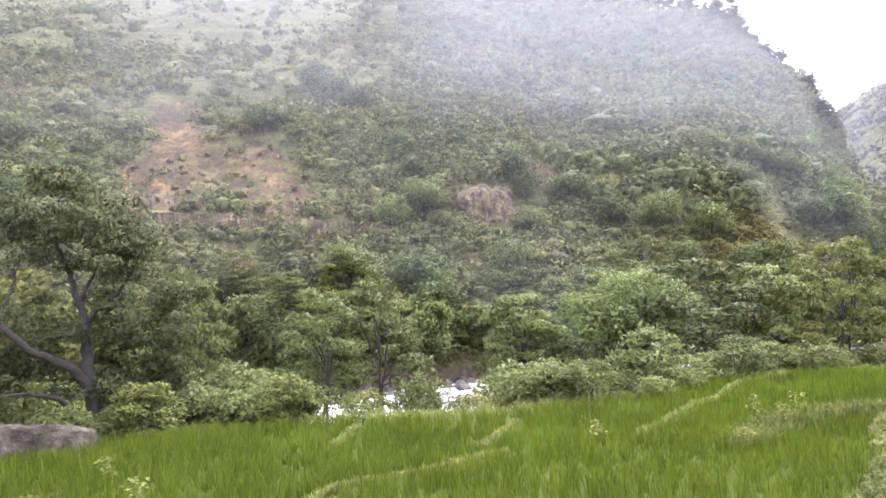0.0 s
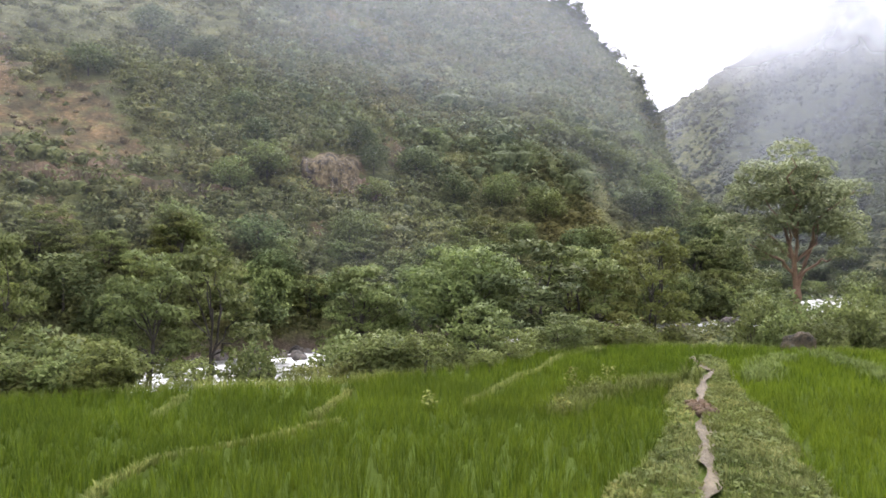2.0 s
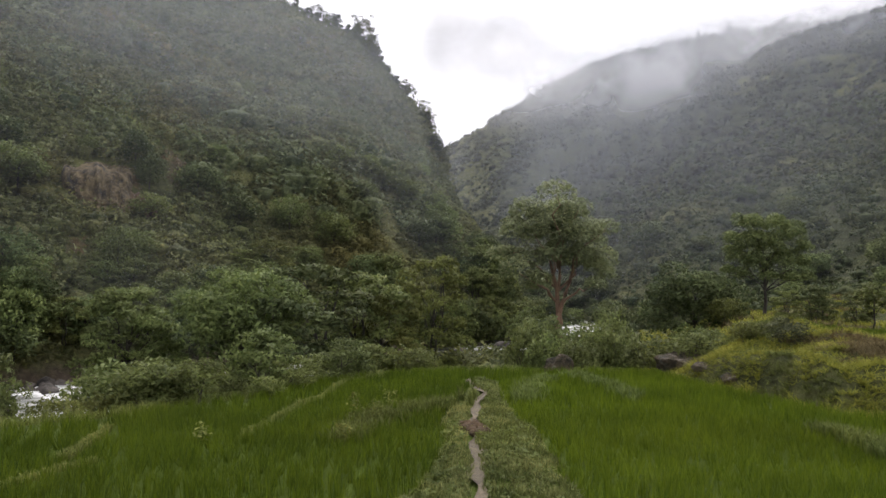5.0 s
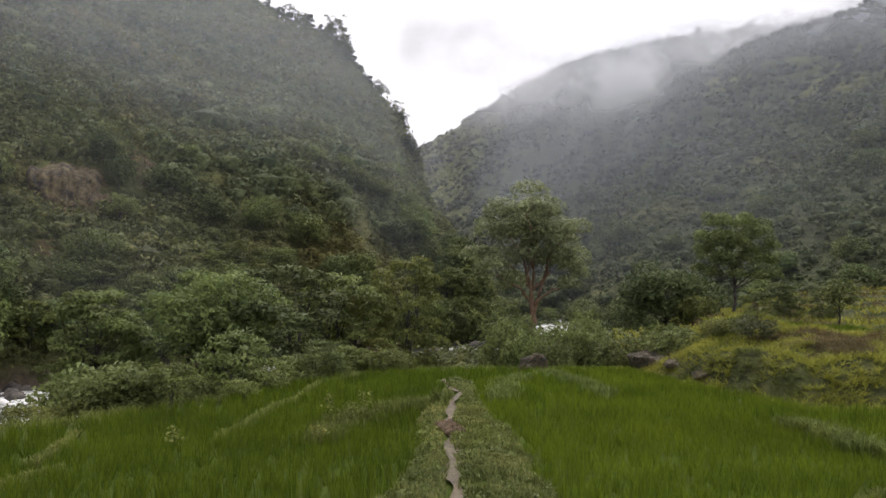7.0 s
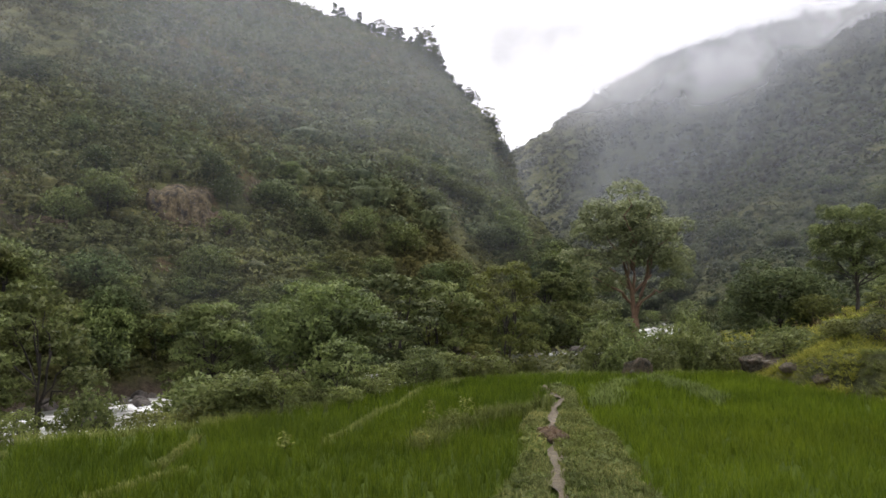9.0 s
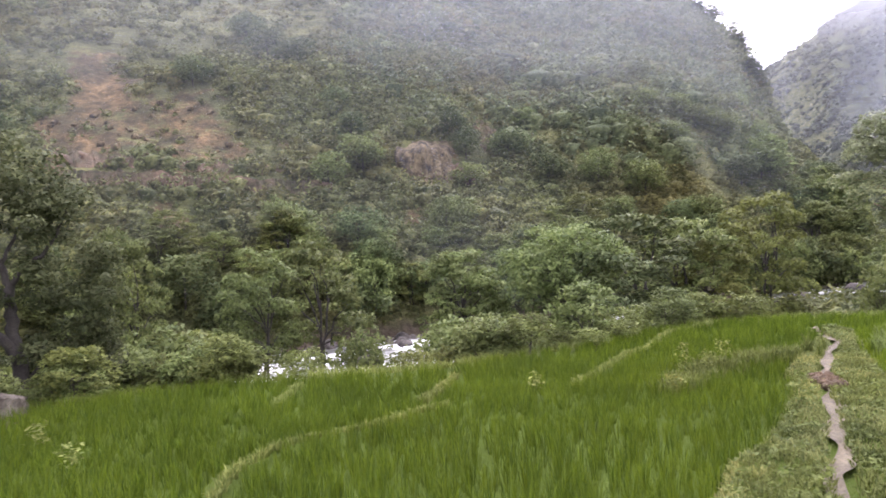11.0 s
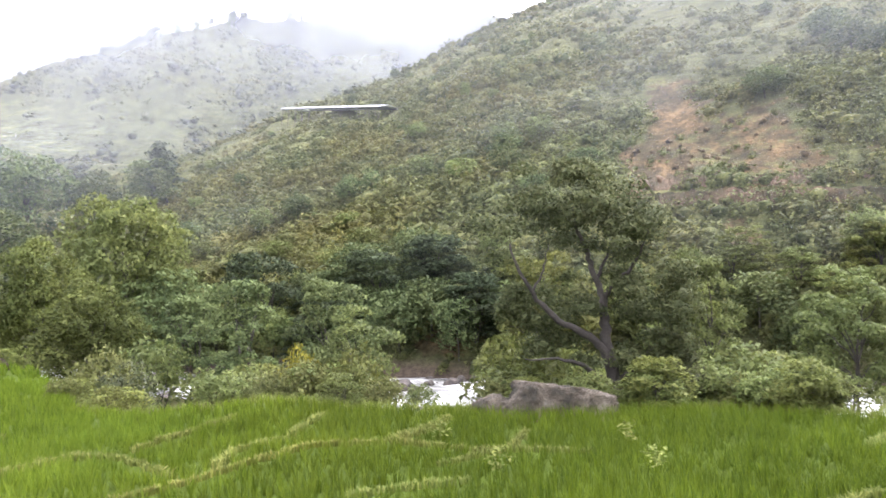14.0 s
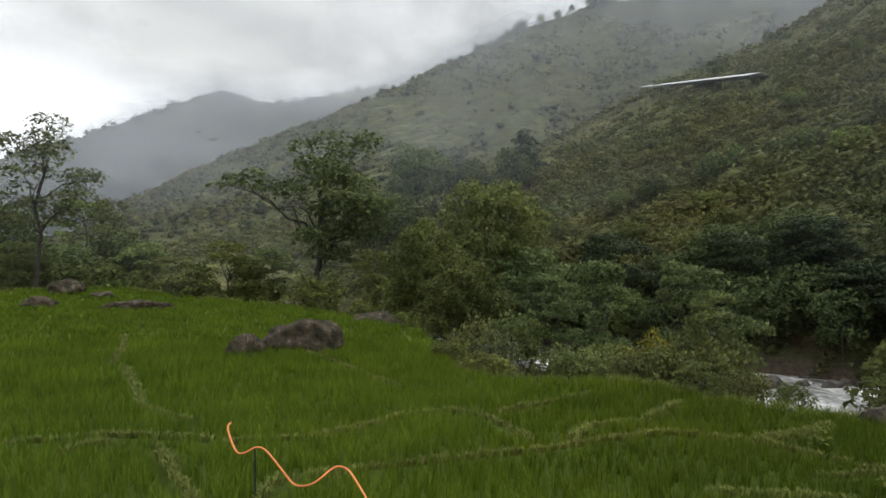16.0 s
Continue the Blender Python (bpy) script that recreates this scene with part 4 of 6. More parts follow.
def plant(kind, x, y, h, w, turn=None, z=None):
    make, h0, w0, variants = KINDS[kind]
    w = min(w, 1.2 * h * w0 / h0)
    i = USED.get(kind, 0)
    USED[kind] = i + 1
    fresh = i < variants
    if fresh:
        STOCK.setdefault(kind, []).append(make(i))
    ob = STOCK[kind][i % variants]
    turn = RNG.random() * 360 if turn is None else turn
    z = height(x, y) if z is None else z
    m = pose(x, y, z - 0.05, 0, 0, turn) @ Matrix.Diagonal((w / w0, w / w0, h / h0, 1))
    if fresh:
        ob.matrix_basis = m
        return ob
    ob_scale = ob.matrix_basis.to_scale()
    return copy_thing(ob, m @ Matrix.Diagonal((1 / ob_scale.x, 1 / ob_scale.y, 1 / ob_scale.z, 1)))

# ---- the rice field, its dykes and the footpath ----
DYKES = [
    [(-2.5, 8.4), (-2.5, 9.3), (-2.5, 10.8), (-2.0, 12.2), (-1.3, 12.8), (-0.1, 13.3), (0.5, 14.0), (1.2, 14.6)],
    [(0.7, 15.1), (1.6, 17.1)], [(-2.6, 15.5), (-2.3, 17.8)], [(-8.6, 7.5), (-8.3, 8.2), (-7.6, 9.4)],
    [(-8.8, 9.8), (-8.3, 11.6), (-6.9, 12.4)], [(-8.3, 11.6), (-9.1, 13.4)], [(-11.0, 10.9), (-11.6, 13.5)],
    [(-11.4, 2.8), (-11.6, 5.5), (-12.0, 8.5), (-12.1, 9.6), (-10.8, 10.8), (-11.0, 12.0), (-11.5, 13.4)],
    [(-10.8, 10.8), (-9.0, 11.1), (-8.5, 11.5)], [(-12.1, 7.2), (-13.1, 8.3), (-13.3, 9.8), (-14.8, 12.1)],
    [(-15.0, 6.9), (-16.8, 10.7)], [(-15.5, 5.8), (-14.8, 6.5), (-12.4, 6.5)], [(-29.1, 4.7), (-22.3, 5.5), (-19.3, 5.8)],
]
DYKES_LEFT = [
    [(-36.4, -2.9), (-32.0, -2.5), (-26.2, -2.5)], [(-26.0, -2.0), (-21.0, -1.3), (-18.1, -1.0), (-16.2, 0.1)],
    [(-30.3, -6.6), (-30.9, -2.7)], [(-15.2, -3.2), (-15.3, -1.5), (-14.0, 0.8), (-13.9, 2.5), (-15.3, 4.6), (-15.5, 5.8)],
    [(-14.1, -2.1), (-14.7, -1.6), (-14.1, -1.1)], [(-14.0, -0.5), (-12.8, -0.3), (-10.6, 0.1), (-9.8, 0.1)],
    [(-9.6, 0.7), (-11.1, 1.3), (-11.4, 2.8)],
]
DYKES_RIGHT = [
    [(0.7, 14.9), (1.8, 17.9)], [(4.3, 15.7), (6.8, 19.2), (8.0, 20.5), (10.1, 23.7), (12.3, 24.8)],
    [(6.1, 14.4), (7.7, 16.1), (9.6, 17.2), (10.9, 17.1)], [(13.4, 17.1), (16.5, 20.7), (17.8, 21.1)],
    [(19.7, 22.1), (18.7, 19.0), (17.0, 16.0)], [(17.7, 10.3), (16.6, 8.3), (15.7, 7.1)], [(10.8, 5.7), (13.0, 5.9)],
]
ALL_DYKES = DYKES + DYKES_LEFT + DYKES_RIGHT


def blades(x, y, z, tall, spread, count, wide, simple=False):
    """Tufts of grass: `count` bent blades at each foot, three triangles a blade, or one farther off."""
    n = len(x)
    k = n * count
    fx, fy, fz = (np.repeat(a, count) for a in (x, y, z))
    t = np.repeat(np.broadcast_to(tall, n), count) * (0.65 + 0.5 * RNG.random(k))
    a = RNG.random(k) * 2 * np.pi
    out = np.repeat(np.broadcast_to(spread, n), count) * (0.25 + 0.9 * RNG.random(k)) * t
    dx, dy = np.cos(a), np.sin(a)
    fx, fy = fx + dx * 0.05 * RNG.random(k), fy + dy * 0.05 * RNG.random(k)
    b = a + np.pi / 2 + RNG.normal(size=k) * 0.6
    w = np.broadcast_to(wide, n).repeat(count) * (0.7 + 0.6 * RNG.random(k)) * 0.5
    wx, wy = np.cos(b) * w, np.sin(b) * w
    mx, my, mz = fx + dx * out * 0.35, fy + dy * out * 0.35, fz + t * 0.62
    tx, ty, tz = fx + dx * out, fy + dy * out, fz + t * (1 - 0.25 * (out / np.maximum(t, 1e-6)))
    if simple:
        v = np.stack([np.stack(p, 1) for p in ((fx - wx, fy - wy, fz + t * 0.25), (fx + wx, fy + wy, fz + t * 0.25), (tx, ty, tz))], 1)
        return v.reshape(-1, 3), np.arange(3 * k).reshape(-1, 3)
    v = np.stack([np.stack(p, 1) for p in ((fx - wx, fy - wy, fz), (fx + wx, fy + wy, fz), (mx + wx * 0.8, my + wy * 0.8, mz), (mx - wx * 0.8, my - wy * 0.8, mz), (tx, ty, tz))], 1)
    base = np.arange(k)[:, None] * 5
    tri = np.concatenate([base + [0, 1, 2], base + [0, 2, 3], base + [3, 2, 4]], 1).reshape(-1, 3)
    return v.reshape(-1, 3), tri


def scatter(a0, a1, r0, r1, per_m2, seed):
    """Points spread evenly over a sector round the stand."""
    rng = np.random.default_rng(seed)
    n = int(0.5 * math.radians(a1 - a0) * (r1 ** 2 - r0 ** 2) * per_m2)
    az, r = a0 + (a1 - a0) * rng.random(n), np.sqrt(r0 ** 2 + (r1 ** 2 - r0 ** 2) * rng.random(n))
    return polar(az, r)


def near_dyke(x, y):
    d = np.full(np.shape(x), 1e9)
    for line in ALL_DYKES:
        d = np.minimum(d, line_distance(x, y, line)[0])
    return d


def in_field(x, y, margin=0.2):
    az, r = bearing(x, y)
    return r < np.interp(az, *FIELD_EDGE) - margin


def build_rice():
    pieces, young, pale = [], [], []
    for a0, a1, r0, r1, dens, count, wide, tall in ((-72, 108, 6.2, 13, 30, 11, 0.012, 0.50), (-72, 108, 13, 20, 30, 14, 0.018, 0.50), (-72, 108, 20, 34, 24, 11, 0.028, 0.50), (66, 108, 34, 62, 9, 9, 0.055, 0.46), (74, 108, 62, 92, 4, 8, 0.10, 0.46)):
        x, y = scatter(a0, a1, r0, r1, dens, int(r0 * 10))
        d = near_dyke(x, y)
        dv, _ = line_distance(x, y, VERGE)
        keep = in_field(x, y) & (d > 0.16 + 0.12 * (RNG.random(len(x)))) & (dv > verge_width(x, y) + 0.25 * (RNG.random(len(x)) - 0.5))
        x, y = x[keep], y[keep]
        tall = tall * (0.78 + 0.42 * fbm(x / 2.6, y / 2.6, 3, 61))
        z = ground_height(x, y) - 0.02
        late = bearing(x, y)[0] > 50 + 16 * RNG.random(len(x))          # the paddies planted last
        beyond = (y < np.interp(x, [q[0] for q in VERGE], [q[1] for q in VERGE])) & (x > 4.5)       # past the footpath
        for out, sel in ((pieces, ~late & ~beyond), (young, late), (pale, beyond)):
            if sel.any():
                out.append(blades(x[sel], y[sel], z[sel], tall[sel], 0.42 if r0 < 20 else 0.3, count, wide, r0 > 10))
    for name, made, mat in (("rice", pieces, M_RICE), ("young_rice", young, M_RICE_YOUNG), ("pale_rice", pale, M_RICE_SUN)):
        v, t = join(made)
        tagged(new(name, mesh_from(name, v, t, [mat])), "young bright green rice standing thick in small terraced paddies", "rice", kind="stuff")


def along(line, step, wobble, seed):
    rng = np.random.default_rng(seed)
    out = []
    for (ax, ay), (bx, by) in zip(line, line[1:]):
        n = max(1, int(math.hypot(bx - ax, by - ay) / step))
        t = rng.random(n)
        out.append(np.stack([ax + (bx - ax) * t, ay + (by - ay) * t], 1) + rng.normal(size=(n, 2)) * wobble)
    return np.concatenate(out)


def build_dykes():
    for k, line in enumerate(ALL_DYKES):
        bushy = any(line is other for other in (DYKES_RIGHT[2], DYKES_RIGHT[3], DYKES_RIGHT[4], DYKES_RIGHT[5]))
        p = along(line, 0.014 if bushy else 0.032, 0.24 if bushy else 0.042, 100 + k)
        if np.hypot(*p[0]) > 22:
            p = p[::2]
        z = ground_height(p[:, 0], p[:, 1])
        v, t = blades(p[:, 0], p[:, 1], z + 0.14, (0.40 if bushy else 0.18) * (0.6 + 0.9 * fbm(p[:, 0] / 0.8, p[:, 1] / 0.8, 2, 17)), 0.75, 6, 0.016 + 0.0012 * np.hypot(p[:, 0], p[:, 1]))
        ob = new("dyke", mesh_from("dyke_grass", v, t, [M_WEED if bushy else M_GRASS]))
        tagged(ob, "low earthen paddy dyke overgrown with pale grass", "dyke", "dykes between the paddies", kind="structure")


def ribbon(name, line, half, lift, mat, label, category, step=0.15):
    pts = []
    for (ax, ay), (bx, by) in zip(line, line[1:]):
        size = math.hypot(bx - ax, by - ay)
        for k in range(int(size / step)):
            t = k * step / size
            pts.append((ax + (bx - ax) * t, ay + (by - ay) * t, -(by - ay) / size, (bx - ax) / size))
    c = np.array(pts)
    c[:, :2] = c[:, :2] + (np.stack([fbm(np.arange(len(c)) / 9.0, np.zeros(len(c)), 2, 3), fbm(np.arange(len(c)) / 9.0, np.ones(len(c)) * 7, 2, 4)], 1) - 0.45) * 0.5
    w = np.linspace(-1, 1, 7)
    hw = half * (0.30 + 1.5 * fbm(np.arange(len(c)) / 5.0, np.zeros(len(c)), 2, 8))[:, None]
    x, y = c[:, 0:1] + c[:, 2:3] * w * hw, c[:, 1:2] + c[:, 3:4] * w * hw
    z = ground_height(x, y) + lift - 0.05 * (1 - w ** 2) + 0.03 * (fbm(x * 3, y * 3, 2, 6) - 0.45)
    ob = sheet(name, np.stack([x.ravel(), y.ravel(), z.ravel()], 1), len(c), len(w), mat)
    return tagged(ob, label, category, kind="structure")


def build_path():
    ribbon("footpath", PATH, 0.15, 0.10, M_PATH, "narrow trodden mud path between the paddies", "path")
    x, y = scatter(-50, -25, 6, 26, 110, 5)
    dv, _ = line_distance(x, y, VERGE)
    dp, _ = line_distance(x, y, PATH)
    keep = (dv < verge_width(x, y)) & (dp > 0.07 + 0.14 * fbm(x / 0.7, y / 0.7, 2, 27))
    x, y = x[keep], y[keep]
    patch = fbm(x / 0.9, y / 0.9, 3, 23)
    z = ground_height(x, y)
    split = np.where(y - np.interp(x, [p[0] for p in PATH], [p[1] for p in PATH]) < 0, 0.47, 0.36)       # weeds on the outer side, straw on the inner
    for name, mat, sel, tall in (("verge_grass", M_VERGE, patch > split, 0.13), ("verge_weeds", M_WEED, patch <= split, 0.18)):
        v, t = blades(x[sel], y[sel], z[sel] + 0.05, tall * (0.5 + patch[sel]), 0.9, 6, 0.016)
        ob = new(name, mesh_from(name, v, t, [mat]))
        tagged(ob, "low tangled grass and weeds along the footpath", "grass", kind="stuff")


def build_creepers():
    """Low broad leaves creeping through the grass beside the footpath."""
    x, y = scatter(-50, -25, 6, 26, 330, 6)
    dv, _ = line_distance(x, y, VERGE)
    dp, _ = line_distance(x, y, PATH)
    keep = (dv < verge_width(x, y) * 1.03) & (dp > 0.14) & (fbm(x / 0.6, y / 0.6, 3, 19) > 0.36)
    x, y = x[keep], y[keep]
    pos = np.stack([x, y, ground_height(x, y) + 0.05 + 0.13 * RNG.random(len(x)) * fbm(x / 0.5, y / 0.5, 2, 21) * 2], 1)
    v, q = leaf_tris(pos, RNG.normal(size=pos.shape) * 0.5 + np.array([0, 0, 1.0]), 0.07 + 0.07 * RNG.random(len(x)), 0.055, 0.1)
    tagged(new("creepers", mesh_from("creepers", v, q, [M_WEED])), "low broad-leaved weeds creeping beside the footpath", "weeds", kind="stuff")


def build_rough_grass():
    """Grass and weeds on the bank, on the terraces to the right, and along the far edge of the field."""
    sets = {"bank_grass": (M_GRASS, []), "sunlit_bank_grass": (M_BANK, []), "terrace_rice": (M_RICE, []), "bank_dry_grass": (M_DRY, []), "bank_weeds": (M_WEED, [])}
    for a0, a1, r0, r1, dens, tall, wide in ((-72, -46, 20, 40, 34, 0.40, 0.030), (-72, -46, 40, 45, 10, 0.42, 0.045), (-72, -46, 45, 100, 2.0, 0.6, 0.09), (-46, 108, 17, 34, 8, 0.45, 0.035), (66, 108, 34, 100, 2.5, 0.6, 0.12)):
        x, y = scatter(a0, a1, r0, r1, dens, int(a0 + r1 + 200))
        az, r = bearing(x, y)
        edge = np.interp(az, *FIELD_EDGE)
        beyond = r - edge
        keep = (beyond > -0.15) & ((beyond < np.where(az > 70, 13, 5)) | (az < -47))
        x, y, az, beyond = x[keep], y[keep], az[keep], beyond[keep]
        z = ground_height(x, y)
        patch = fbm(x / 2.8, y / 2.8, 3, 29)
        strip = (az < -55.5) & (beyond > 9.5 + 2 * fbm(x / 3, y / 3, 2, 37)) & (beyond < 17)       # a narrow paddy on the terrace
        dry = ~strip & (patch > np.where((az < -57) & (beyond > 3), 0.50, 0.60)) & (az < -49)
        weed = ~strip & ~dry & (patch < np.where(az < -47, 0.33, np.where(az > 70, 0.30, 0.42)))
        sunny = ~strip & ~dry & ~weed & (az < -47)
        for name, sel in (("bank_grass", ~dry & ~weed & ~sunny & ~strip), ("sunlit_bank_grass", sunny), ("terrace_rice", strip), ("bank_dry_grass", dry), ("bank_weeds", weed)):
            if sel.any():
                sets[name][1].append(blades(x[sel], y[sel], z[sel] - 0.03, tall * (0.5 + patch[sel]), 0.5 if name == "terrace_rice" else 1.3 if r0 == 20 else 0.9, 10 if r0 == 20 else 7, wide, True))
    for name, (mat, pieces) in sets.items():
        v, t = join(pieces)
        tagged(new(name, mesh_from(name, v, t, [mat])), "narrow strip of green rice on the upper terrace" if name == "terrace_rice" else "tangled rough grass and weeds on the field's banks", "grass", kind="stuff")


def build_stand():
    """Short trodden grass on the viewer's own terrace."""
    x, y = scatter(-180, 180, 0.7, 6.4, 30, 3)
    v, t = blades(x, y, ground_height(x, y) - 0.02, 0.14 + 0.10 * fbm(x, y, 2, 47), 0.9, 5, 0.014, True)
    tagged(new("terrace_grass", mesh_from("terrace_grass", v, t, [M_VERGE])), "short pale grass on the raised terrace", "grass", kind="stuff")


build_stand()
build_rice()
build_dykes()
build_path()
build_creepers()
build_rough_grass()

# ---- what grows on the hillsides ----
def cores(centres, size, sides=5):
    """The dense inside of a bush: a small lumpy ball of twigs and leaves, one at each centre, and the direction out of it at each point."""
    n = len(centres)
    ang = np.arange(sides) * 2 * np.pi / sides
    rings = [(math.cos(t), math.sin(t), twist) for t, twist in ((-0.7, 0.0), (0.35, 0.6))]
    shape = np.array([(c * math.cos(a + w), c * math.sin(a + w), s) for c, s, w in rings for a in ang] + [(0, 0, 0.72)])
    k = len(shape)
    lump = size[:, None, None] * (0.75 + 0.45 * RNG.random((n, k, 1)))
    v = shape[None] * lump + centres[:, None]
    tri = []
    for j in range(sides):
        p, q = j, (j + 1) % sides
        tri += [(p, q, q + sides), (p, q + sides, p + sides), (p + sides, q + sides, k - 1)]
    out = np.broadcast_to(shape[None], (n, k, 3)).reshape(-1, 3)
    return v.reshape(-1, 3), (np.arange(n)[:, None, None] * k + np.array(tri)[None]).reshape(-1, 3), out


def hill_shrubs(name, label, mat, a0, a1, table, foot, count, per, size, leaf, seed, gaps=0.3, reach=1.0, thin=0.0, mass=True):
    """Low bushes all over a slope, each a lumpy mound set with leafy sprays; fewer where the earth is bare."""
    rng = np.random.default_rng(seed)
    az = a0 + (a1 - a0) * rng.random(count)
    s = rng.random(count) ** 0.8
    lo = foot(az)
    r = lo + (np.interp(az, table[0], table[1]) * reach - lo) * s
    x, y = polar(az, r)
    z = ground_height(x, y)
    bare = earth_mask(x, y, z)
    d, _ = line_distance(x, y, RIVER)
    cover = fbm(x / 12, y / 12, 3, seed)
    az_k, r_k = bearing(x, y)
    el_k = np.degrees(np.arctan2(z - EYE, r_k))
    shed_r = 128 + (az_k - 44.6) * 5.24
    clear = (az_k > 43) & (az_k < 54.5) & (r_k > shed_r - 9) & (r_k < shed_r + 5)       # round the shed
    clear |= (az_k > 4) & (az_k < 27) & (np.abs(el_k - np.interp(az_k, *ROAD) - 0.2) < 0.55) & (r_k < 150)       # the hill road
    clear |= (az_k > -9.6) & (az_k < -1.6) & (el_k > 4.9) & (el_k < 9.6) & (r_k < 110)       # the rock faces
    clear |= (az_k > 61) & (az_k < 76) & (el_k > 11.0) & (el_k < 14.6) & (r_k > 195) & (rng.random(count) < 0.85)       # the terraces
    open_land = pasture(x, y, z) * thin
    keep = ~clear & (rng.random(count) > open_land) & ((bare < 0.35 + 0.3 * rng.random(count)) | (rng.random(count) < 0.10)) & (cover > gaps * rng.random(count) + 0.03) & ((d > 7.0) | (r_k > 112))
    x, y, z, cover, bare = x[keep], y[keep], z[keep], cover[keep], bare[keep]
    big = size * (0.34 + 1.25 * rng.random(len(x)) ** 3 + 0.75 * smooth(0.4, 0.7, cover)) * (1 - 0.6 * smooth(0.1, 0.4, bare))
    c = np.repeat(np.stack([x, y, z], 1), per, 0)
    b = np.repeat(big, per)
    side = np.repeat(rng.normal(size=(3 * len(x), 2)).reshape(len(x), 3, 2) * big[:, None, None] * 0.42, (per + 2) // 3, 1)[:, :per].reshape(-1, 2)      # three boughs a bush
    c[:, :2] += side
    c[:, 2] = ground_height(c[:, 0], c[:, 1])
    dirs = unit(RNG.normal(size=(len(c), 3)) + np.array([0, 0, 0.35]))
    dirs[:, 2] = np.maximum(dirs[:, 2], -0.25)
    pos = c + dirs * b[:, None] * np.array([0.62, 0.62, 0.66]) * (0.7 + 0.45 * RNG.random((len(c), 1))) + np.array([0, 0, 0.12]) * b[:, None]
    facing = dirs + RNG.normal(size=pos.shape) * 0.55 + np.array([0, 0, 0.25])
    v, q = leaf_tris(pos, facing, np.sqrt(b * size) * leaf * (0.6 + 0.8 * RNG.random(len(c))), np.sqrt(b * size) * leaf * 0.62, 0.08)
    lit = np.repeat(unit(0.3 * unit(facing) + dirs + np.array([0, 0, 0.25])), 3, 0)
    if mass:
        cv, cq, cn = cores(np.stack([x, y, z + 0.10 * big], 1), big * 0.55)
        v, q = join([(cv, cq), (v, q)])
        lit = np.concatenate([unit(cn + np.array([0, 0, 0.25])), lit])
    tagged(new(name, mesh_from(name, v, q, [mat], normals=lit)), label, "shrubs", kind="stuff")


ROAD = ([2, 7, 12, 17, 24, 28], [5.5, 5.9, 6.3, 6.6, 6.9, 7.2])        # bearing and height, in degrees, of the road cut


def hill_foot(az):
    return np.minimum(river_range(az) + 6.5, 120)


SCRUB = "dense green scrub covering the steep hillside"
hill_shrubs("hillside_scrub", SCRUB, M_SHRUB, -37, 80, HILL, hill_foot, 7600, 64, 1.1, 0.30, 201, 0.10, 0.55, 0.6)
hill_shrubs("hillside_scrub", SCRUB, M_SHRUB, -37, 104, HILL, lambda az: hill_foot(az) + 30, 9000, 25, 1.3, 0.43, 206, 0.08, 1.0, 0.6)
hill_shrubs("hillside_scrub", SCRUB, M_SHRUB, -38, -27, HILL, lambda az: hill_foot(az), 1700, 20, 1.0, 0.42, 210, 0.1)
hill_shrubs("riverside_thicket", "thick green undergrowth along the foot of the slope", M_UNDER, -37, 75, HILL, hill_foot, 4200, 74, 1.4, 0.26, 205, 0.25, 0.38)
hill_shrubs("hillside_scrub", "blue-green bushes massed on the shaded flank of the hill", M_FLANK, -29, 3, HILL, lambda az: hill_foot(az) + 16, 2600, 64, 1.8, 0.30, 213, 0.45)
hill_shrubs("hillside_scrub", "lush green bushes crowding the lower hillside", M_LUSH, 26, 80, HILL, hill_foot, 3400, 84, 1.8, 0.27, 212, 0.35, 0.72, 0.5)
hill_shrubs("hillside_grass", "pale green grass tussocks between the scrub", M_HILLGRASS, -37, 104, HILL, hill_foot, 24000, 5, 0.42, 0.62, 202, 0.35, 1.0, 0.0, False)
hill_shrubs("far_scrub", "misty green scrub on the hill behind", M_PALE_SCRUB, 15, 108, BACK_HILL, lambda az: np.full(len(az), 190.0), 7000, 8, 1.6, 0.62, 203, 0.5)
hill_shrubs("far_scrub", "misty bushes scattered over the hill behind", M_FARWOOD, 15, 108, BACK_HILL, lambda az: np.full(len(az), 190.0), 3800, 10, 1.9, 0.6, 209, 0.6)
hill_shrubs("far_scrub", "dark misty scrub and woods on the mountainside", M_FARWOOD, -74, -22, RIGHT_HILL, lambda az: np.full(len(az), 155.0), 9000, 11, 2.5, 0.55, 204, 0.06)
hill_shrubs("valley_scrub", "dark green scrub on the lower mountainside", M_VALLEY, -74, -34, RIGHT_HILL, lambda az: np.full(len(az), 98.0), 5200, 20, 1.6, 0.42, 207, 0.15, 0.5)
hill_shrubs("far_scrub", "blue misty woods on the far ridge", M_FARWOOD, 66, 108, LEFT_HILL, lambda az: np.full(len(az), 430.0), 2200, 6, 4.0, 0.6, 208, 0.3)


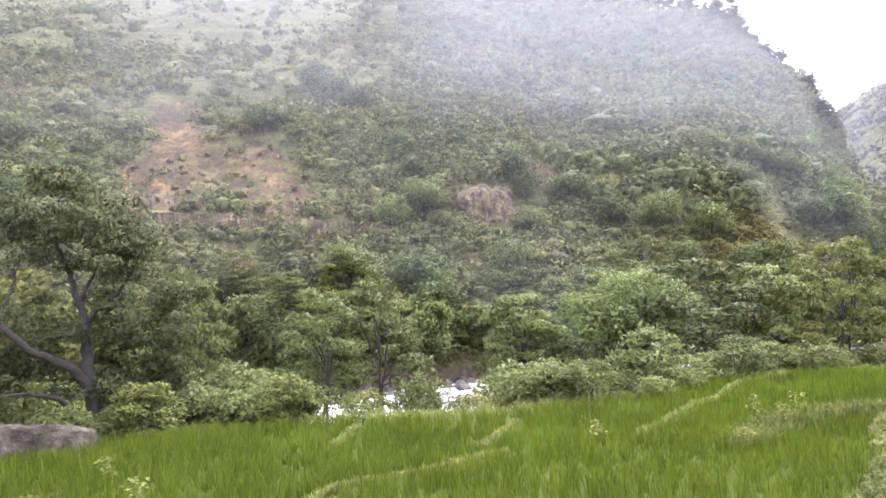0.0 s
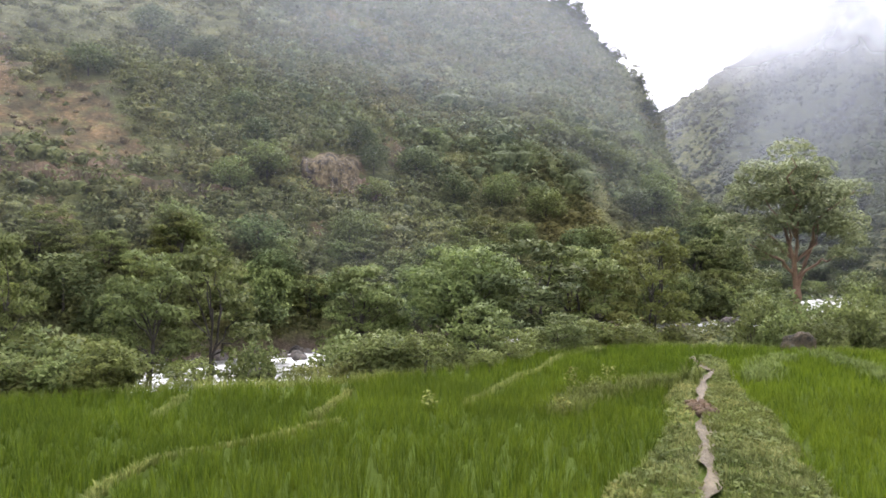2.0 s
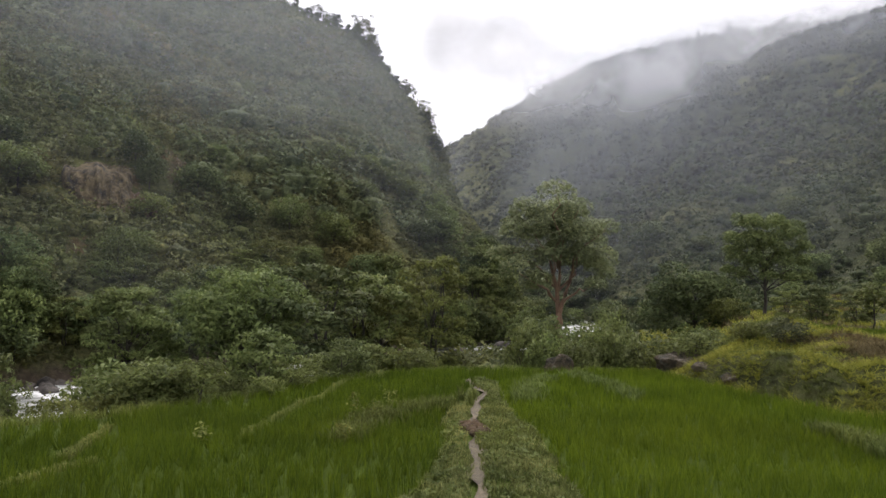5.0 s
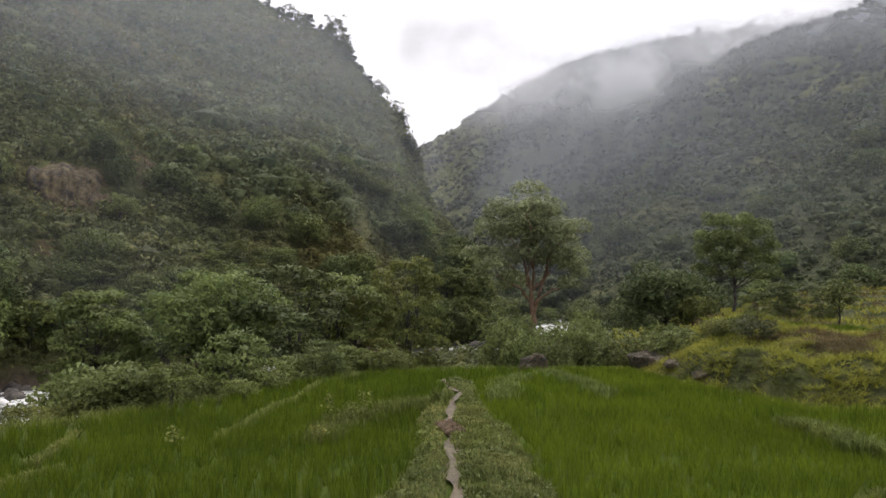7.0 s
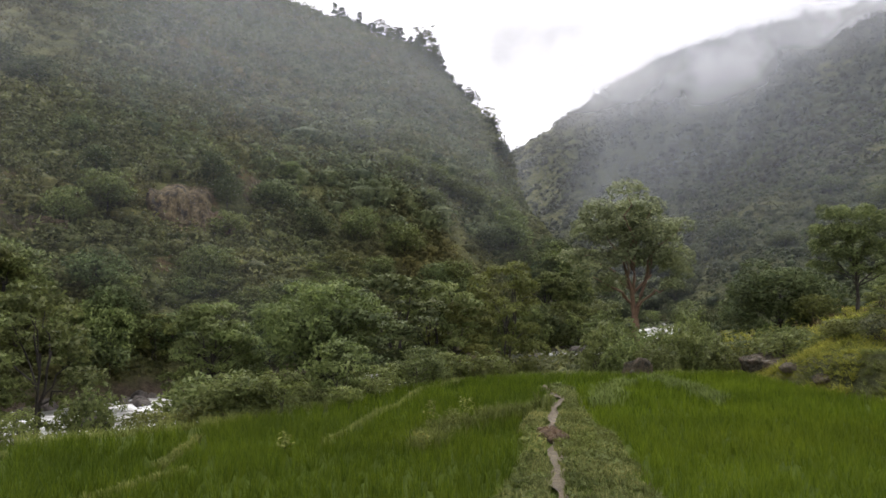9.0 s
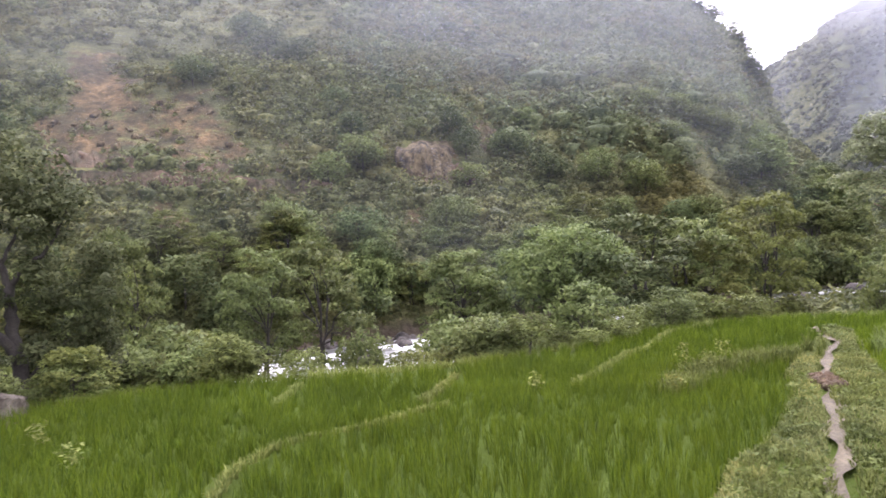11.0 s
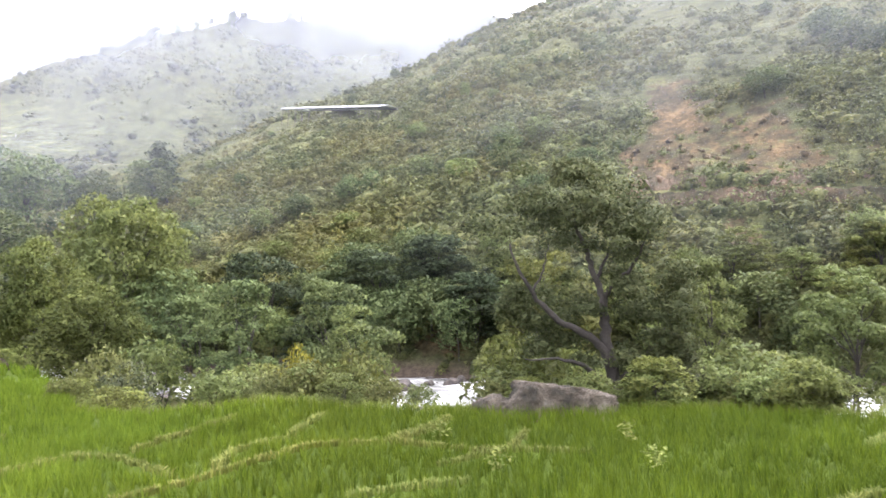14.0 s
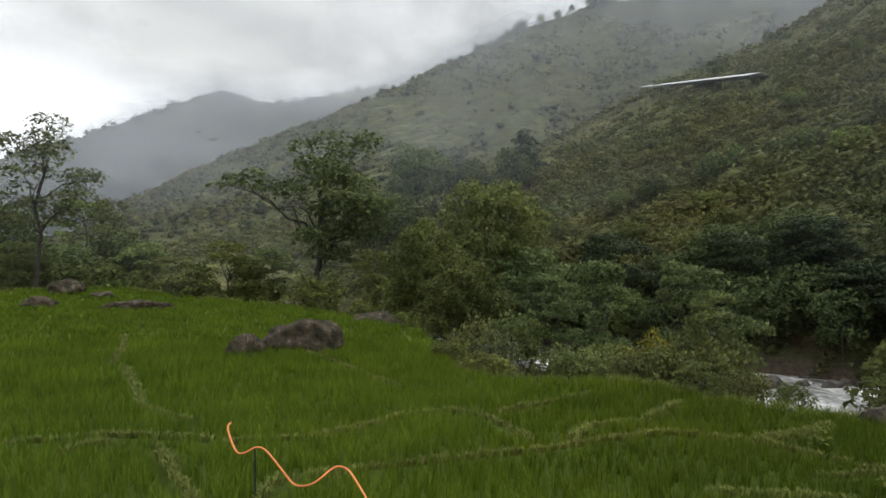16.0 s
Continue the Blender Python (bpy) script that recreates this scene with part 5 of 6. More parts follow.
def hill_road():
    """The road along the hillside: a trodden bench with a raw cut above it."""
    az = np.arange(4, 27.2, 0.2)
    rows = []
    for a in az:
        x, y, z = on_slope(a, float(np.interp(a, *ROAD)))
        rows.append((x, y, z))
    p = np.array(rows)
    for k in range(3):
        p[1:-1] = 0.25 * p[:-2] + 0.5 * p[1:-1] + 0.25 * p[2:]
    away = unit(np.stack([p[:, 0], p[:, 1], 0 * p[:, 2]], 1))
    wob = fbm(az * 1.7, az * 0, 3, 15)[:, None] - 0.45
    lift = np.array([[0, 0, 1.0]])
    lines = [p - away * 1.4 - lift * 1.6, p - away * 0.9 + lift * 0.25, p + away * 1.0 + lift * 0.3,
             p + away * (1.3 + 0.3 * wob) + lift * (1.0 + 0.8 * wob), p + away * (1.9 + 0.8 * wob) + lift * (1.9 + 1.6 * wob), p + away * 4.0 + lift * 1.4]
    v = np.stack(lines, 1) + RNG.normal(size=(len(az), 6, 3)) * 0.07
    ob = sheet("hill_road", v.reshape(-1, 3), len(az), 6, M_CUT, smooth_faces=False)
    tagged(ob, "narrow earth road cut into the hillside below the landslip", "road", kind="structure")


M_CUT = rough_stuff("road_cut_earth", [(0.34, (0.055, 0.052, 0.022)), (0.47, (0.105, 0.078, 0.044)), (0.60, (0.185, 0.128, 0.080))], 0.5, 2.4, 1.0, 0.95, 0.3)
hill_road()


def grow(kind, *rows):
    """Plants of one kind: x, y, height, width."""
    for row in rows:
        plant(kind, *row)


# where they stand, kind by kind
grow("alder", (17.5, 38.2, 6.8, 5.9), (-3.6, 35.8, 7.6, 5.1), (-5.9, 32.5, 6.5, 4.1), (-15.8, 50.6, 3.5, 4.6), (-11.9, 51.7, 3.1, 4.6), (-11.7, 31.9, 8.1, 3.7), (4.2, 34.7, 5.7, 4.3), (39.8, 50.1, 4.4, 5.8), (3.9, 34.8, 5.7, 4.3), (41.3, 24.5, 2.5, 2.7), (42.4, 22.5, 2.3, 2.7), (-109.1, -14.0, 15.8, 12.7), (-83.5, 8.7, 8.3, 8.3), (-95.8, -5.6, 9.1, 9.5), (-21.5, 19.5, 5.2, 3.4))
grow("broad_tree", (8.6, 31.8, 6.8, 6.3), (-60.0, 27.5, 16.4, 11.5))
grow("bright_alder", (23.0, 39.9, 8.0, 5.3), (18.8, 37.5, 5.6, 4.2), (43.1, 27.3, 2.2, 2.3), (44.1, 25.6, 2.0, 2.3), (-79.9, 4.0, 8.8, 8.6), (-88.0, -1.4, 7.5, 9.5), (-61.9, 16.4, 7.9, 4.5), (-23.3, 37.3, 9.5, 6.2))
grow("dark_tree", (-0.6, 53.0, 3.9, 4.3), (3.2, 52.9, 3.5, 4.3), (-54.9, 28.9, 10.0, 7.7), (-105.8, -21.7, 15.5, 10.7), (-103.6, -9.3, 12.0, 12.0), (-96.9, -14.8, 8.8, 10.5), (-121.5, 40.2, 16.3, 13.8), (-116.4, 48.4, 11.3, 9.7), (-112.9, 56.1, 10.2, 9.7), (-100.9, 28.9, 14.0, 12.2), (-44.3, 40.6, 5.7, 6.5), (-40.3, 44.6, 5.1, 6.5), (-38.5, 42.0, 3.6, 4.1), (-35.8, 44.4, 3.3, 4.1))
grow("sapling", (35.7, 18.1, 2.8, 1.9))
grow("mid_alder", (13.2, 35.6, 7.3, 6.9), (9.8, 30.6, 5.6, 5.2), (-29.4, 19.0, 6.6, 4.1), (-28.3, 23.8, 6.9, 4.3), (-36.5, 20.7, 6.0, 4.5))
# these stand in the shaded corner; their leaf colour carries that shade
grow("shaded_alder", (-41.3, 39.4, 6.0, 6.1), (-37.5, 43.0, 5.4, 6.1), (-35.2, 42.3, 3.3, 3.9), (-32.5, 44.4, 2.9, 3.9), (-49.3, 34.1, 8.3, 7.9), (-32.0, 41.0, 4.6, 6.0))
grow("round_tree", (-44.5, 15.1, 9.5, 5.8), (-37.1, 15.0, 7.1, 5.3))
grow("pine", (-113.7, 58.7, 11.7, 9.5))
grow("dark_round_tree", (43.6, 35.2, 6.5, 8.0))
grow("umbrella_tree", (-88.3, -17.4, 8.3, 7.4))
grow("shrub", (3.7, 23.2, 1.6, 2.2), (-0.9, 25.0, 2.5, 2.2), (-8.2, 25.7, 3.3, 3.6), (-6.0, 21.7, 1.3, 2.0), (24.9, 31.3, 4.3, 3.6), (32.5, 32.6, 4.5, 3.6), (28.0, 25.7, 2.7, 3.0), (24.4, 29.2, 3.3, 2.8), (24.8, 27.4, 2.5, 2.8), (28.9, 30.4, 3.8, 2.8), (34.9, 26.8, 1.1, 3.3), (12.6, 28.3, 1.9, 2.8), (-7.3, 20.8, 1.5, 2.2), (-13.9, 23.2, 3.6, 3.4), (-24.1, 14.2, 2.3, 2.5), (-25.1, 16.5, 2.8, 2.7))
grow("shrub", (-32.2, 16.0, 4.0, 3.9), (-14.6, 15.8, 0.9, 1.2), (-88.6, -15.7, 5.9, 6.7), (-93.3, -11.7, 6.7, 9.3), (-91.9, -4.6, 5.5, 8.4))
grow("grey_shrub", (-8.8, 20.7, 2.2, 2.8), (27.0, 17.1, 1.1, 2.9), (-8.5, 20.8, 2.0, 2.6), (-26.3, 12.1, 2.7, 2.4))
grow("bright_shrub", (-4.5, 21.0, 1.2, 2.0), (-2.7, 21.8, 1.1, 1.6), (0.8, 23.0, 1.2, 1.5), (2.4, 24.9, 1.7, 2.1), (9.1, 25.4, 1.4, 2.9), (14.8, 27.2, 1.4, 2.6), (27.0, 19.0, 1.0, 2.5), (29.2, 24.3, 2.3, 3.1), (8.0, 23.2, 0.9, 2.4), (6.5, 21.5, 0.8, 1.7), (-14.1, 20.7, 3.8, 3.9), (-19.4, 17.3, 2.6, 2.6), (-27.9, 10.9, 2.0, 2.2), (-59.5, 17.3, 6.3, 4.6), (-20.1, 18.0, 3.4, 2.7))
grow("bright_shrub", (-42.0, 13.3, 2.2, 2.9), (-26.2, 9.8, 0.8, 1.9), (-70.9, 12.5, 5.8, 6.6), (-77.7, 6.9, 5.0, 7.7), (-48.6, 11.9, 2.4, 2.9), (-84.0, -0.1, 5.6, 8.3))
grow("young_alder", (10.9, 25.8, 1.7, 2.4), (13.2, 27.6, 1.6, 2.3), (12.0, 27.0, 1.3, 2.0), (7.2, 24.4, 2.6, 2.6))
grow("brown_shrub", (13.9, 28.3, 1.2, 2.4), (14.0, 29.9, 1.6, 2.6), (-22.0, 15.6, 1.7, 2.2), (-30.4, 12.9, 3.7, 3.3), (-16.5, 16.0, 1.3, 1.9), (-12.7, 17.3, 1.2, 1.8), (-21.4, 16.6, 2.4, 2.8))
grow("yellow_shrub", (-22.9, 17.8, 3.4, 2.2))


def scattered_trees():
    rng = np.random.default_rng(77)
    for k in range(80):                       # along the far bank
        az = -30 + 98 * rng.random()
        r = float(river_range(az)) + 7.5 + 7 * rng.random() ** 1.5
        x, y = polar(az, r)
        dim = 37 < az < 54                    # the shaded corner above the water, its shade put into darker leaves
        plant(("slope_dark_tree", "shaded_alder")[k % 2] if dim else ("slope_tree", "slope_dark_tree", "slope_tree", "bright_alder", "alder")[k % 5], float(x), float(y), 3.0 + 2.0 * rng.random(), 3.4 + 2.0 * rng.random())
    for k in range(64):                       # bushy trees up the lower slope
        az = 26 + 46 * rng.random() if k % 3 else -28 + 34 * rng.random()
        r = float(hill_foot(az)) + 6 + 34 * rng.random() ** 1.3
        x, y = polar(az, r)
        if float(earth_mask(np.array([x]), np.array([y]), np.array([height(x, y)]))[0]) < 0.1:
            plant(("slope_tree", "slope_dark_tree", "slope_tree")[k % 3], float(x), float(y), 2.4 + 1.8 * rng.random(), 3.2 + 2.2 * rng.random())
    for k in range(90):                       # over the slope
        az = -30 + 120 * rng.random()
        lo, hi = float(hill_foot(az)) + 15, float(np.interp(az, *HILL[:2]))
        r = lo + (hi - lo) * rng.random()
        x, y = polar(az, r)
        if float(earth_mask(np.array([x]), np.array([y]), np.array([height(x, y)]))[0]) < 0.1:
            plant(("slope_dark_tree", "slope_tree", "slope_tree")[k % 3], float(x), float(y), 1.5 + 1.9 * rng.random() ** 2, 2.0 + 2.6 * rng.random() ** 2)
    for az, el, h, w in ((8.6, 15.8, 4.5, 10), (6.4, 15.2, 4, 8), (10.3, 17.2, 4, 8), (-6.2, 9.0, 4, 3.6), (-7.3, 7.4, 3.6, 3.4), (2.2, 9.2, 3, 4.5), (-10.8, 7.0, 3.6, 5), (-28.8, 4.0, 3.4, 5),
                         (-14, 5.0, 3.5, 5), (14.5, 13.6, 3.4, 5), (3.5, 12.0, 2.6, 4)):
        x, y, _ = on_slope(az, el)            # dark clumps in the gullies
        plant("slope_dark_tree", x, y, h, w)
    for k in range(40):                       # pines along the skyline of the spur
        az = -16 - 14.6 * k / 39 + 0.4 * rng.random()
        r = float(np.interp(az, *HILL[:2])) - 2 - 3 * rng.random()
        x, y = polar(az, r)
        plant(("pine", "slope_dark_tree", "pine")[k % 3], float(x), float(y), 2.4 + 3.2 * rng.random() ** 2, 2.2 + 2.4 * rng.random())
    for az, h, w in ((-23.6, 7.5, 5.5), (-24.4, 6.0, 4.6), (-19.6, 4.6, 4.6), (-20.6, 4.2, 4.0), (-27.3, 4.6, 4.4), (-28.9, 5.4, 3.6), (-29.3, 4.6, 3.0), (-30.6, 3.6, 3.0)):
        x, y = polar(az, float(np.interp(az, *HILL[:2])) - 2)
        plant("ridge_tree", float(x), float(y), h, w)
    for k in range(26):                       # at the foot of the spur
        az, r = -29.5 - 8.5 * rng.random(), 82 + 16 * rng.random()
        x, y = polar(az, r)
        plant(("slope_tree", "slope_dark_tree")[k % 2], float(x), float(y), 2.2 + 2.6 * rng.random(), 3.5 + 2.5 * rng.random())
    for k in range(12):                       # hiding the end of the spur
        az = -33.4 - 3.0 * rng.random()
        x, y = polar(az, float(river_range(az)) + 9 + 9 * rng.random())
        plant(("slope_tree", "slope_dark_tree", "alder")[k % 3], float(x), float(y), 4.5 + 3.0 * rng.random(), 5 + 2 * rng.random())
    for k in range(14):                       # at the water's edge below the spur
        az = -29.5 - 6.5 * (k + rng.random()) / 14
        x, y = polar(az, float(river_range(az)) + 5.2 + 1.8 * rng.random())
        plant(("slope_tree", "slope_dark_tree", "shrub")[k % 3], float(x), float(y), 4.6 + 1.2 * rng.random(), 4.5 + 1.0 * rng.random(), None, max(height(x, y), -3.2))
    for k in range(34):                       # on the skylines behind
        az = (44 + 22 * rng.random()) if k < 16 else (-33 - 33 * rng.random())
        table = BACK_HILL if k < 16 else RIGHT_HILL
        r = float(np.interp(az, *table[:2])) - 4 - (0 if k < 16 else 90 * rng.random() ** 2)
        x, y = polar(az, r)
        plant("pine" if k % 3 else "slope_dark_tree", float(x), float(y), 5 + 4 * rng.random(), 4 + 4 * rng.random(), None, height(x, y) - 2.0)
    for k in range(34):                       # lower woods of the side valley
        az = -37 - 32 * rng.random()
        r = 100 + 60 * rng.random()
        x, y = polar(az, r)
        plant(("slope_tree", "slope_dark_tree")[k % 2], float(x), float(y), 2.5 + 3 * rng.random(), 5 + 4 * rng.random())


GAPS = ((-4.5, 9.0), (-37.5, -31.5), (-42.2, -41.4), (38.0, 45.8), (61.8, 63))     # bearings at which the water can be seen


def bank_thicket():
    """Shrubs along the near bank, lower where the river shows."""
    rng = np.random.default_rng(88)
    for k in range(190):
        az = -46 + 116 * rng.random()
        edge, far = float(np.interp(az, *FIELD_EDGE)), float(river_range(az)) - 7
        r = edge + 0.8 + (min(far, edge + 16) - edge - 0.8) * rng.random() ** 1.3
        x, y = polar(az, r)
        gap = any(a - 1.0 < az < b + 1.0 for a, b in GAPS)
        top = EYE - r * math.tan(radians(9.4 if gap else 5.2 + 3.0 * rng.random()))
        h = min(top - height(x, y), 3.6)
        if h < 0.45:
            continue
        kind = ("young_alder", "bright_shrub", "young_alder", "shrub", "young_alder", "young_alder", "bright_shrub", "young_alder", "shrub")[k % 9]
        plant(kind, float(x), float(y), h, min(1.3 * h + 1.0, 4.0))


scattered_trees()
bank_thicket()
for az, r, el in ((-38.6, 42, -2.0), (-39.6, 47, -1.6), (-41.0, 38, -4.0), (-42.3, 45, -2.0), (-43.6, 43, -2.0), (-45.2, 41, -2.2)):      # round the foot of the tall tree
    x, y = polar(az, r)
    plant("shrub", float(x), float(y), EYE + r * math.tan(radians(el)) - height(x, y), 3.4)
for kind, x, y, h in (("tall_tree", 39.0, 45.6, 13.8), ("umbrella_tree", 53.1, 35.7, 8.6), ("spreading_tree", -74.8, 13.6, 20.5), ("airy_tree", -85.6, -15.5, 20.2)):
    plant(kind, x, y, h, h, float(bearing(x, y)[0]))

# ---- single things: the forked tree, boulders, hose, shed ----
def forked_tree():
    base_x, base_y = -10.0, 19.6
    az = 27.0
    root = thing("forked_tree", pose(base_x, base_y, height(base_x, base_y) - 0.05, 0, 0, az), "old tree with dark forked limbs and small grey-green leaves", "tree")
    k = 0.0182                                # a limb's points: across, deep, up

    def p(x, y, deep=0.0):
        return (x * k, deep, y * k)

    limbs = [
        ("trunk", [p(8, -25), p(4, 40), p(-4, 110, 0.1), p(-12, 160, 0.1), p(-9, 205, 0.2)], 0.34, 0.17),
        ("limb", [p(-4, 100), p(-30, 135, -0.2), p(-80, 160, -0.3), p(-120, 200, -0.4), p(-150, 255, -0.5), p(-165, 300, -0.5)], 0.20, 0.04),
        ("limb", [p(-9, 200, 0.2), p(-25, 245, 0.3), p(-35, 285, 0.4), p(-52, 330, 0.4), p(-60, 390, 0.5)], 0.16, 0.04),
        ("limb", [p(-9, 200, 0.2), p(8, 228, 0.1), p(35, 245, 0), p(60, 290, -0.2), p(75, 330, -0.3)], 0.12, 0.03),
        ("limb", [p(-6, 55), p(-45, 90, -0.5), p(-85, 105, -0.9), p(-140, 105, -1.3)], 0.13, 0.03),
        ("limb", [p(8, 60), p(35, 80, 0.5), p(80, 120, 0.9), p(105, 170, 1.2)], 0.11, 0.03),
        ("limb", [p(-130, 215, -0.4), p(-110, 250, -0.1), p(-100, 300, 0.3)], 0.07, 0.02),
        ("limb", [p(-20, 235, 0.3), p(5, 290, 0.7), p(15, 350, 1.0)], 0.09, 0.02),
    ]
    for name, pts, r0, r1 in limbs:
        pts = np.array(pts)
        t = np.linspace(0, len(pts) - 1, 4 * len(pts))
        line = np.stack([np.interp(t, np.arange(len(pts)), pts[:, i]) for i in range(3)], 1) + RNG.normal(size=(len(t), 3)) * 0.02
        v, q = tube(line, np.linspace(r0, r1, len(line)) * 0.72, 9)
        part(name, mesh_from(name, v, q, [M_BARK], smooth_faces=True), root)
    rng = np.random.default_rng(4)
    lobes = []
    for x0, x1, y0, y1, n, size, back in ((-170, 45, 300, 425, 24, 0.58, 0), (-110, 10, 395, 440, 8, 0.45, 0), (-235, -150, 270, 340, 7, 0.5, 0), (35, 80, 255, 360, 8, 0.48, 0), (-50, 40, 280, 330, 4, 0.45, 0.5),
                                          (-205, -120, 110, 225, 16, 0.5, 0.9), (25, 130, 70, 245, 32, 0.5, 0.6), (-130, -25, 60, 190, 16, 0.48, 1.2), (10, 60, 200, 260, 5, 0.4, 0.4), (-110, -60, 225, 260, 3, 0.35, 0.4), (70, 110, 50, 110, 3, 0.45, 0.6)):
        for _ in range(n):
            s = size * (0.7 + 0.6 * rng.random())
            lobes.append(((k * (x0 + (x1 - x0) * rng.random()), back + rng.normal() * 1.0, k * (y0 + (y1 - y0) * rng.random())), (s * 1.1, s * 1.1, s * 0.7)))
    v, q, lit = lobe_leaves(lobes, 30000, 0.15, 0.075, 0.35, 0.3)
    part("crown", mesh_from("crown", v, q, [M_LEAF_OLD], normals=lit), root)


def stone_mesh(seed, detail=4, flat=False):
    """A weathered block: a few broad broken faces, then finer pitting."""
    rng = random.Random(seed)
    bm = bmesh.new()
    bmesh.ops.create_icosphere(bm, subdivisions=detail, radius=0.5)
    planes = [(Vector((rng.gauss(0, 1), rng.gauss(0, 1), rng.gauss(0, 0.7))).normalized(), 0.33 + 0.13 * rng.random()) for _ in range(11)]
    if flat:
        planes += [(Vector((0.22, 0.1, 1)).normalized(), 0.17), (Vector((-0.1, -1, 0.35)).normalized(), 0.3), (Vector((-0.8, -0.3, 0.55)).normalized(), 0.36)]
    off = Vector((seed * 3.7, seed * 1.3, seed * 7.1))
    for v in bm.verts:
        co = v.co * 1.15
        for nrm, d in planes:
            over = co.dot(nrm) - d
            if over > 0:
                co = co - nrm * over * 0.88
        d = co.normalized()
        co = co * (1 + 0.14 * noise.fractal(d * 2.0 + off, 1.0, 2.0, 5) + 0.05 * noise.noise(d * 7 + off) + 0.03 * noise.noise(d * 15 + off))
        co.z = max(co.z, -0.25)
        v.co = co
    mesh = bpy.data.meshes.new("boulder")
    bm.to_mesh(mesh)
    bm.free()
    mesh.polygons.foreach_set("use_smooth", np.ones(len(mesh.polygons), dtype=bool))
    return mesh


STONES = [stone_mesh(s) for s in range(1, 6)] + [stone_mesh(21, 5, True)]
for m in STONES:
    m.materials.append(M_ROCK)


def boulder(x, y, w, h, turn, label, deep=None, i=0, mat=None, group="", z=None, sink=0.25):
    mesh = STONES[i]
    if mat is not None:
        mesh = mesh.copy()
        mesh.materials[0] = mat
    ob = new("boulder", mesh)
    z = height(x, y) if z is None else z
    ob.matrix_basis = pose(x, y, z + h * 0.2, 0, 0, turn) @ Matrix.Diagonal((w * 1.1, (deep or w * 0.7) * 1.1, h * 1.35, 1))
    return tagged(ob, label, "boulder", group)


forked_tree()
boulder(-9.85, 15.85, 2.6, 1.8, 31 + 8, "long grey weathered boulder at the field's edge below the tree", 1.7, 5)
boulder(-11.2, 15.0, 1.1, 0.6, 50, "grey boulder end sunk in the rice", 1.0, 1)
boulder(-29.8, 4.9, 2.9, 1.55, 80, "large mossy mound of rock standing in the rice", 2.2, 2, M_ROCK_MOSS)
boulder(-28.7, 2.2, 1.3, 1.0, 70, "small grey boulder standing in the rice", 1.4, 3, M_ROCK_MOSS)
boulder(-43.0, 11.3, 3.0, 1.61, 75, "brown boulder overgrown with weeds by the field", 2.2, 4, M_ROCK_MOSS)
boulder(-41.6, 11.8, 1.9, 1.10, 30, "brown boulder overgrown with weeds by the field", 1.4, 1, M_ROCK_MOSS)
boulder(-54.0, -3.0, 4.4, 0.79, 92, "low flat boulder lying in the far rice", 1.6, 0, M_ROCK_MOSS)
boulder(-74.0, -10.8, 3.0, 1.45, 100, "grey boulder at the far end of the rice", 2.2, 1, M_ROCK_MOSS)
boulder(-72.0, 0.9, 4.4, 1.58, 88, "large brown boulder at the far edge of the rice", 3.0, 2, M_ROCK_MOSS)
boulder(-56.0, -10.0, 2.1, 0.92, 100, "grey boulder tufted with grass in the rice", 1.8, 3, M_ROCK_MOSS)
boulder(-68.0, -7.1, 2.3, 0.79, 95, "low grey stone in the far rice", 1.6, 4, M_ROCK_MOSS)
boulder(-64.5, 8.1, 3.2, 2.6, 79, "dark boulder below the old spreading tree", 2.4, 0, M_ROCK_MOSS)
boulder(-62.5, 11.5, 3.2, 1.45, 60, "dark boulder below the old spreading tree", 2.4, 3, M_ROCK_MOSS)
boulder(20.8, 24.2, 1.25, 0.95, 0, "small grey boulder at the head of the footpath", 1.0, 2, M_ROCK_MOSS)
boulder(26.8, 22.4, 3.6, 1.25, 40, "dark boulder overhung by a bush at the bank's foot", 2.2, 4, M_ROCK_MOSS)
boulder(24.7, 19.6, 0.9, 0.35, 10, "pale stone at the foot of the bank", 0.7, 1)
boulder(23.5, 17.3, 0.8, 0.35, 40, "flat dark stone jutting from the foot of the bank", 0.6, 3, M_ROCK_MOSS)
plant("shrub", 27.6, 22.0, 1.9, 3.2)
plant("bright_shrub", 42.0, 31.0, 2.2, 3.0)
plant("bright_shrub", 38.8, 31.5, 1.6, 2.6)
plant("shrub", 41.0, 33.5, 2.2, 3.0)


def stone_wall():
    """A low tumbled wall of field stones below the old tree."""
    rng = np.random.default_rng(66)
    mesh = [stone_mesh(k, 2) for k in range(31, 35)]
    for m in mesh:
        m.materials.append(M_ROCK_MOSS)
    ax, ay = polar(76.0, 60.0)
    bx, by = polar(82.0, 61.0)
    root = thing("stone_wall", pose(float(ax), float(ay), height(ax, ay)), "tumbled dry wall of brown field stones", "wall")
    for row in range(4):
        for k in range(15 - row):
            t = (k + 0.5 + 0.4 * row + 0.25 * rng.normal()) / 15
            x, y = float(ax + (bx - ax) * t + 0.1 * rng.normal()), float(ay + (by - ay) * t + 0.1 * rng.normal())
            s = 0.42 + 0.28 * rng.random()
            ob = part("stone", mesh[(k + row) % 4], root)
            ob.matrix_basis = root.matrix_basis.inverted() @ pose(x, y, height(x, y) + 0.12 + 0.34 * row, 0, 0, 360 * rng.random()) @ Matrix.Diagonal((s * 1.4, s * 1.2, s * 0.95, 1))


stone_wall()


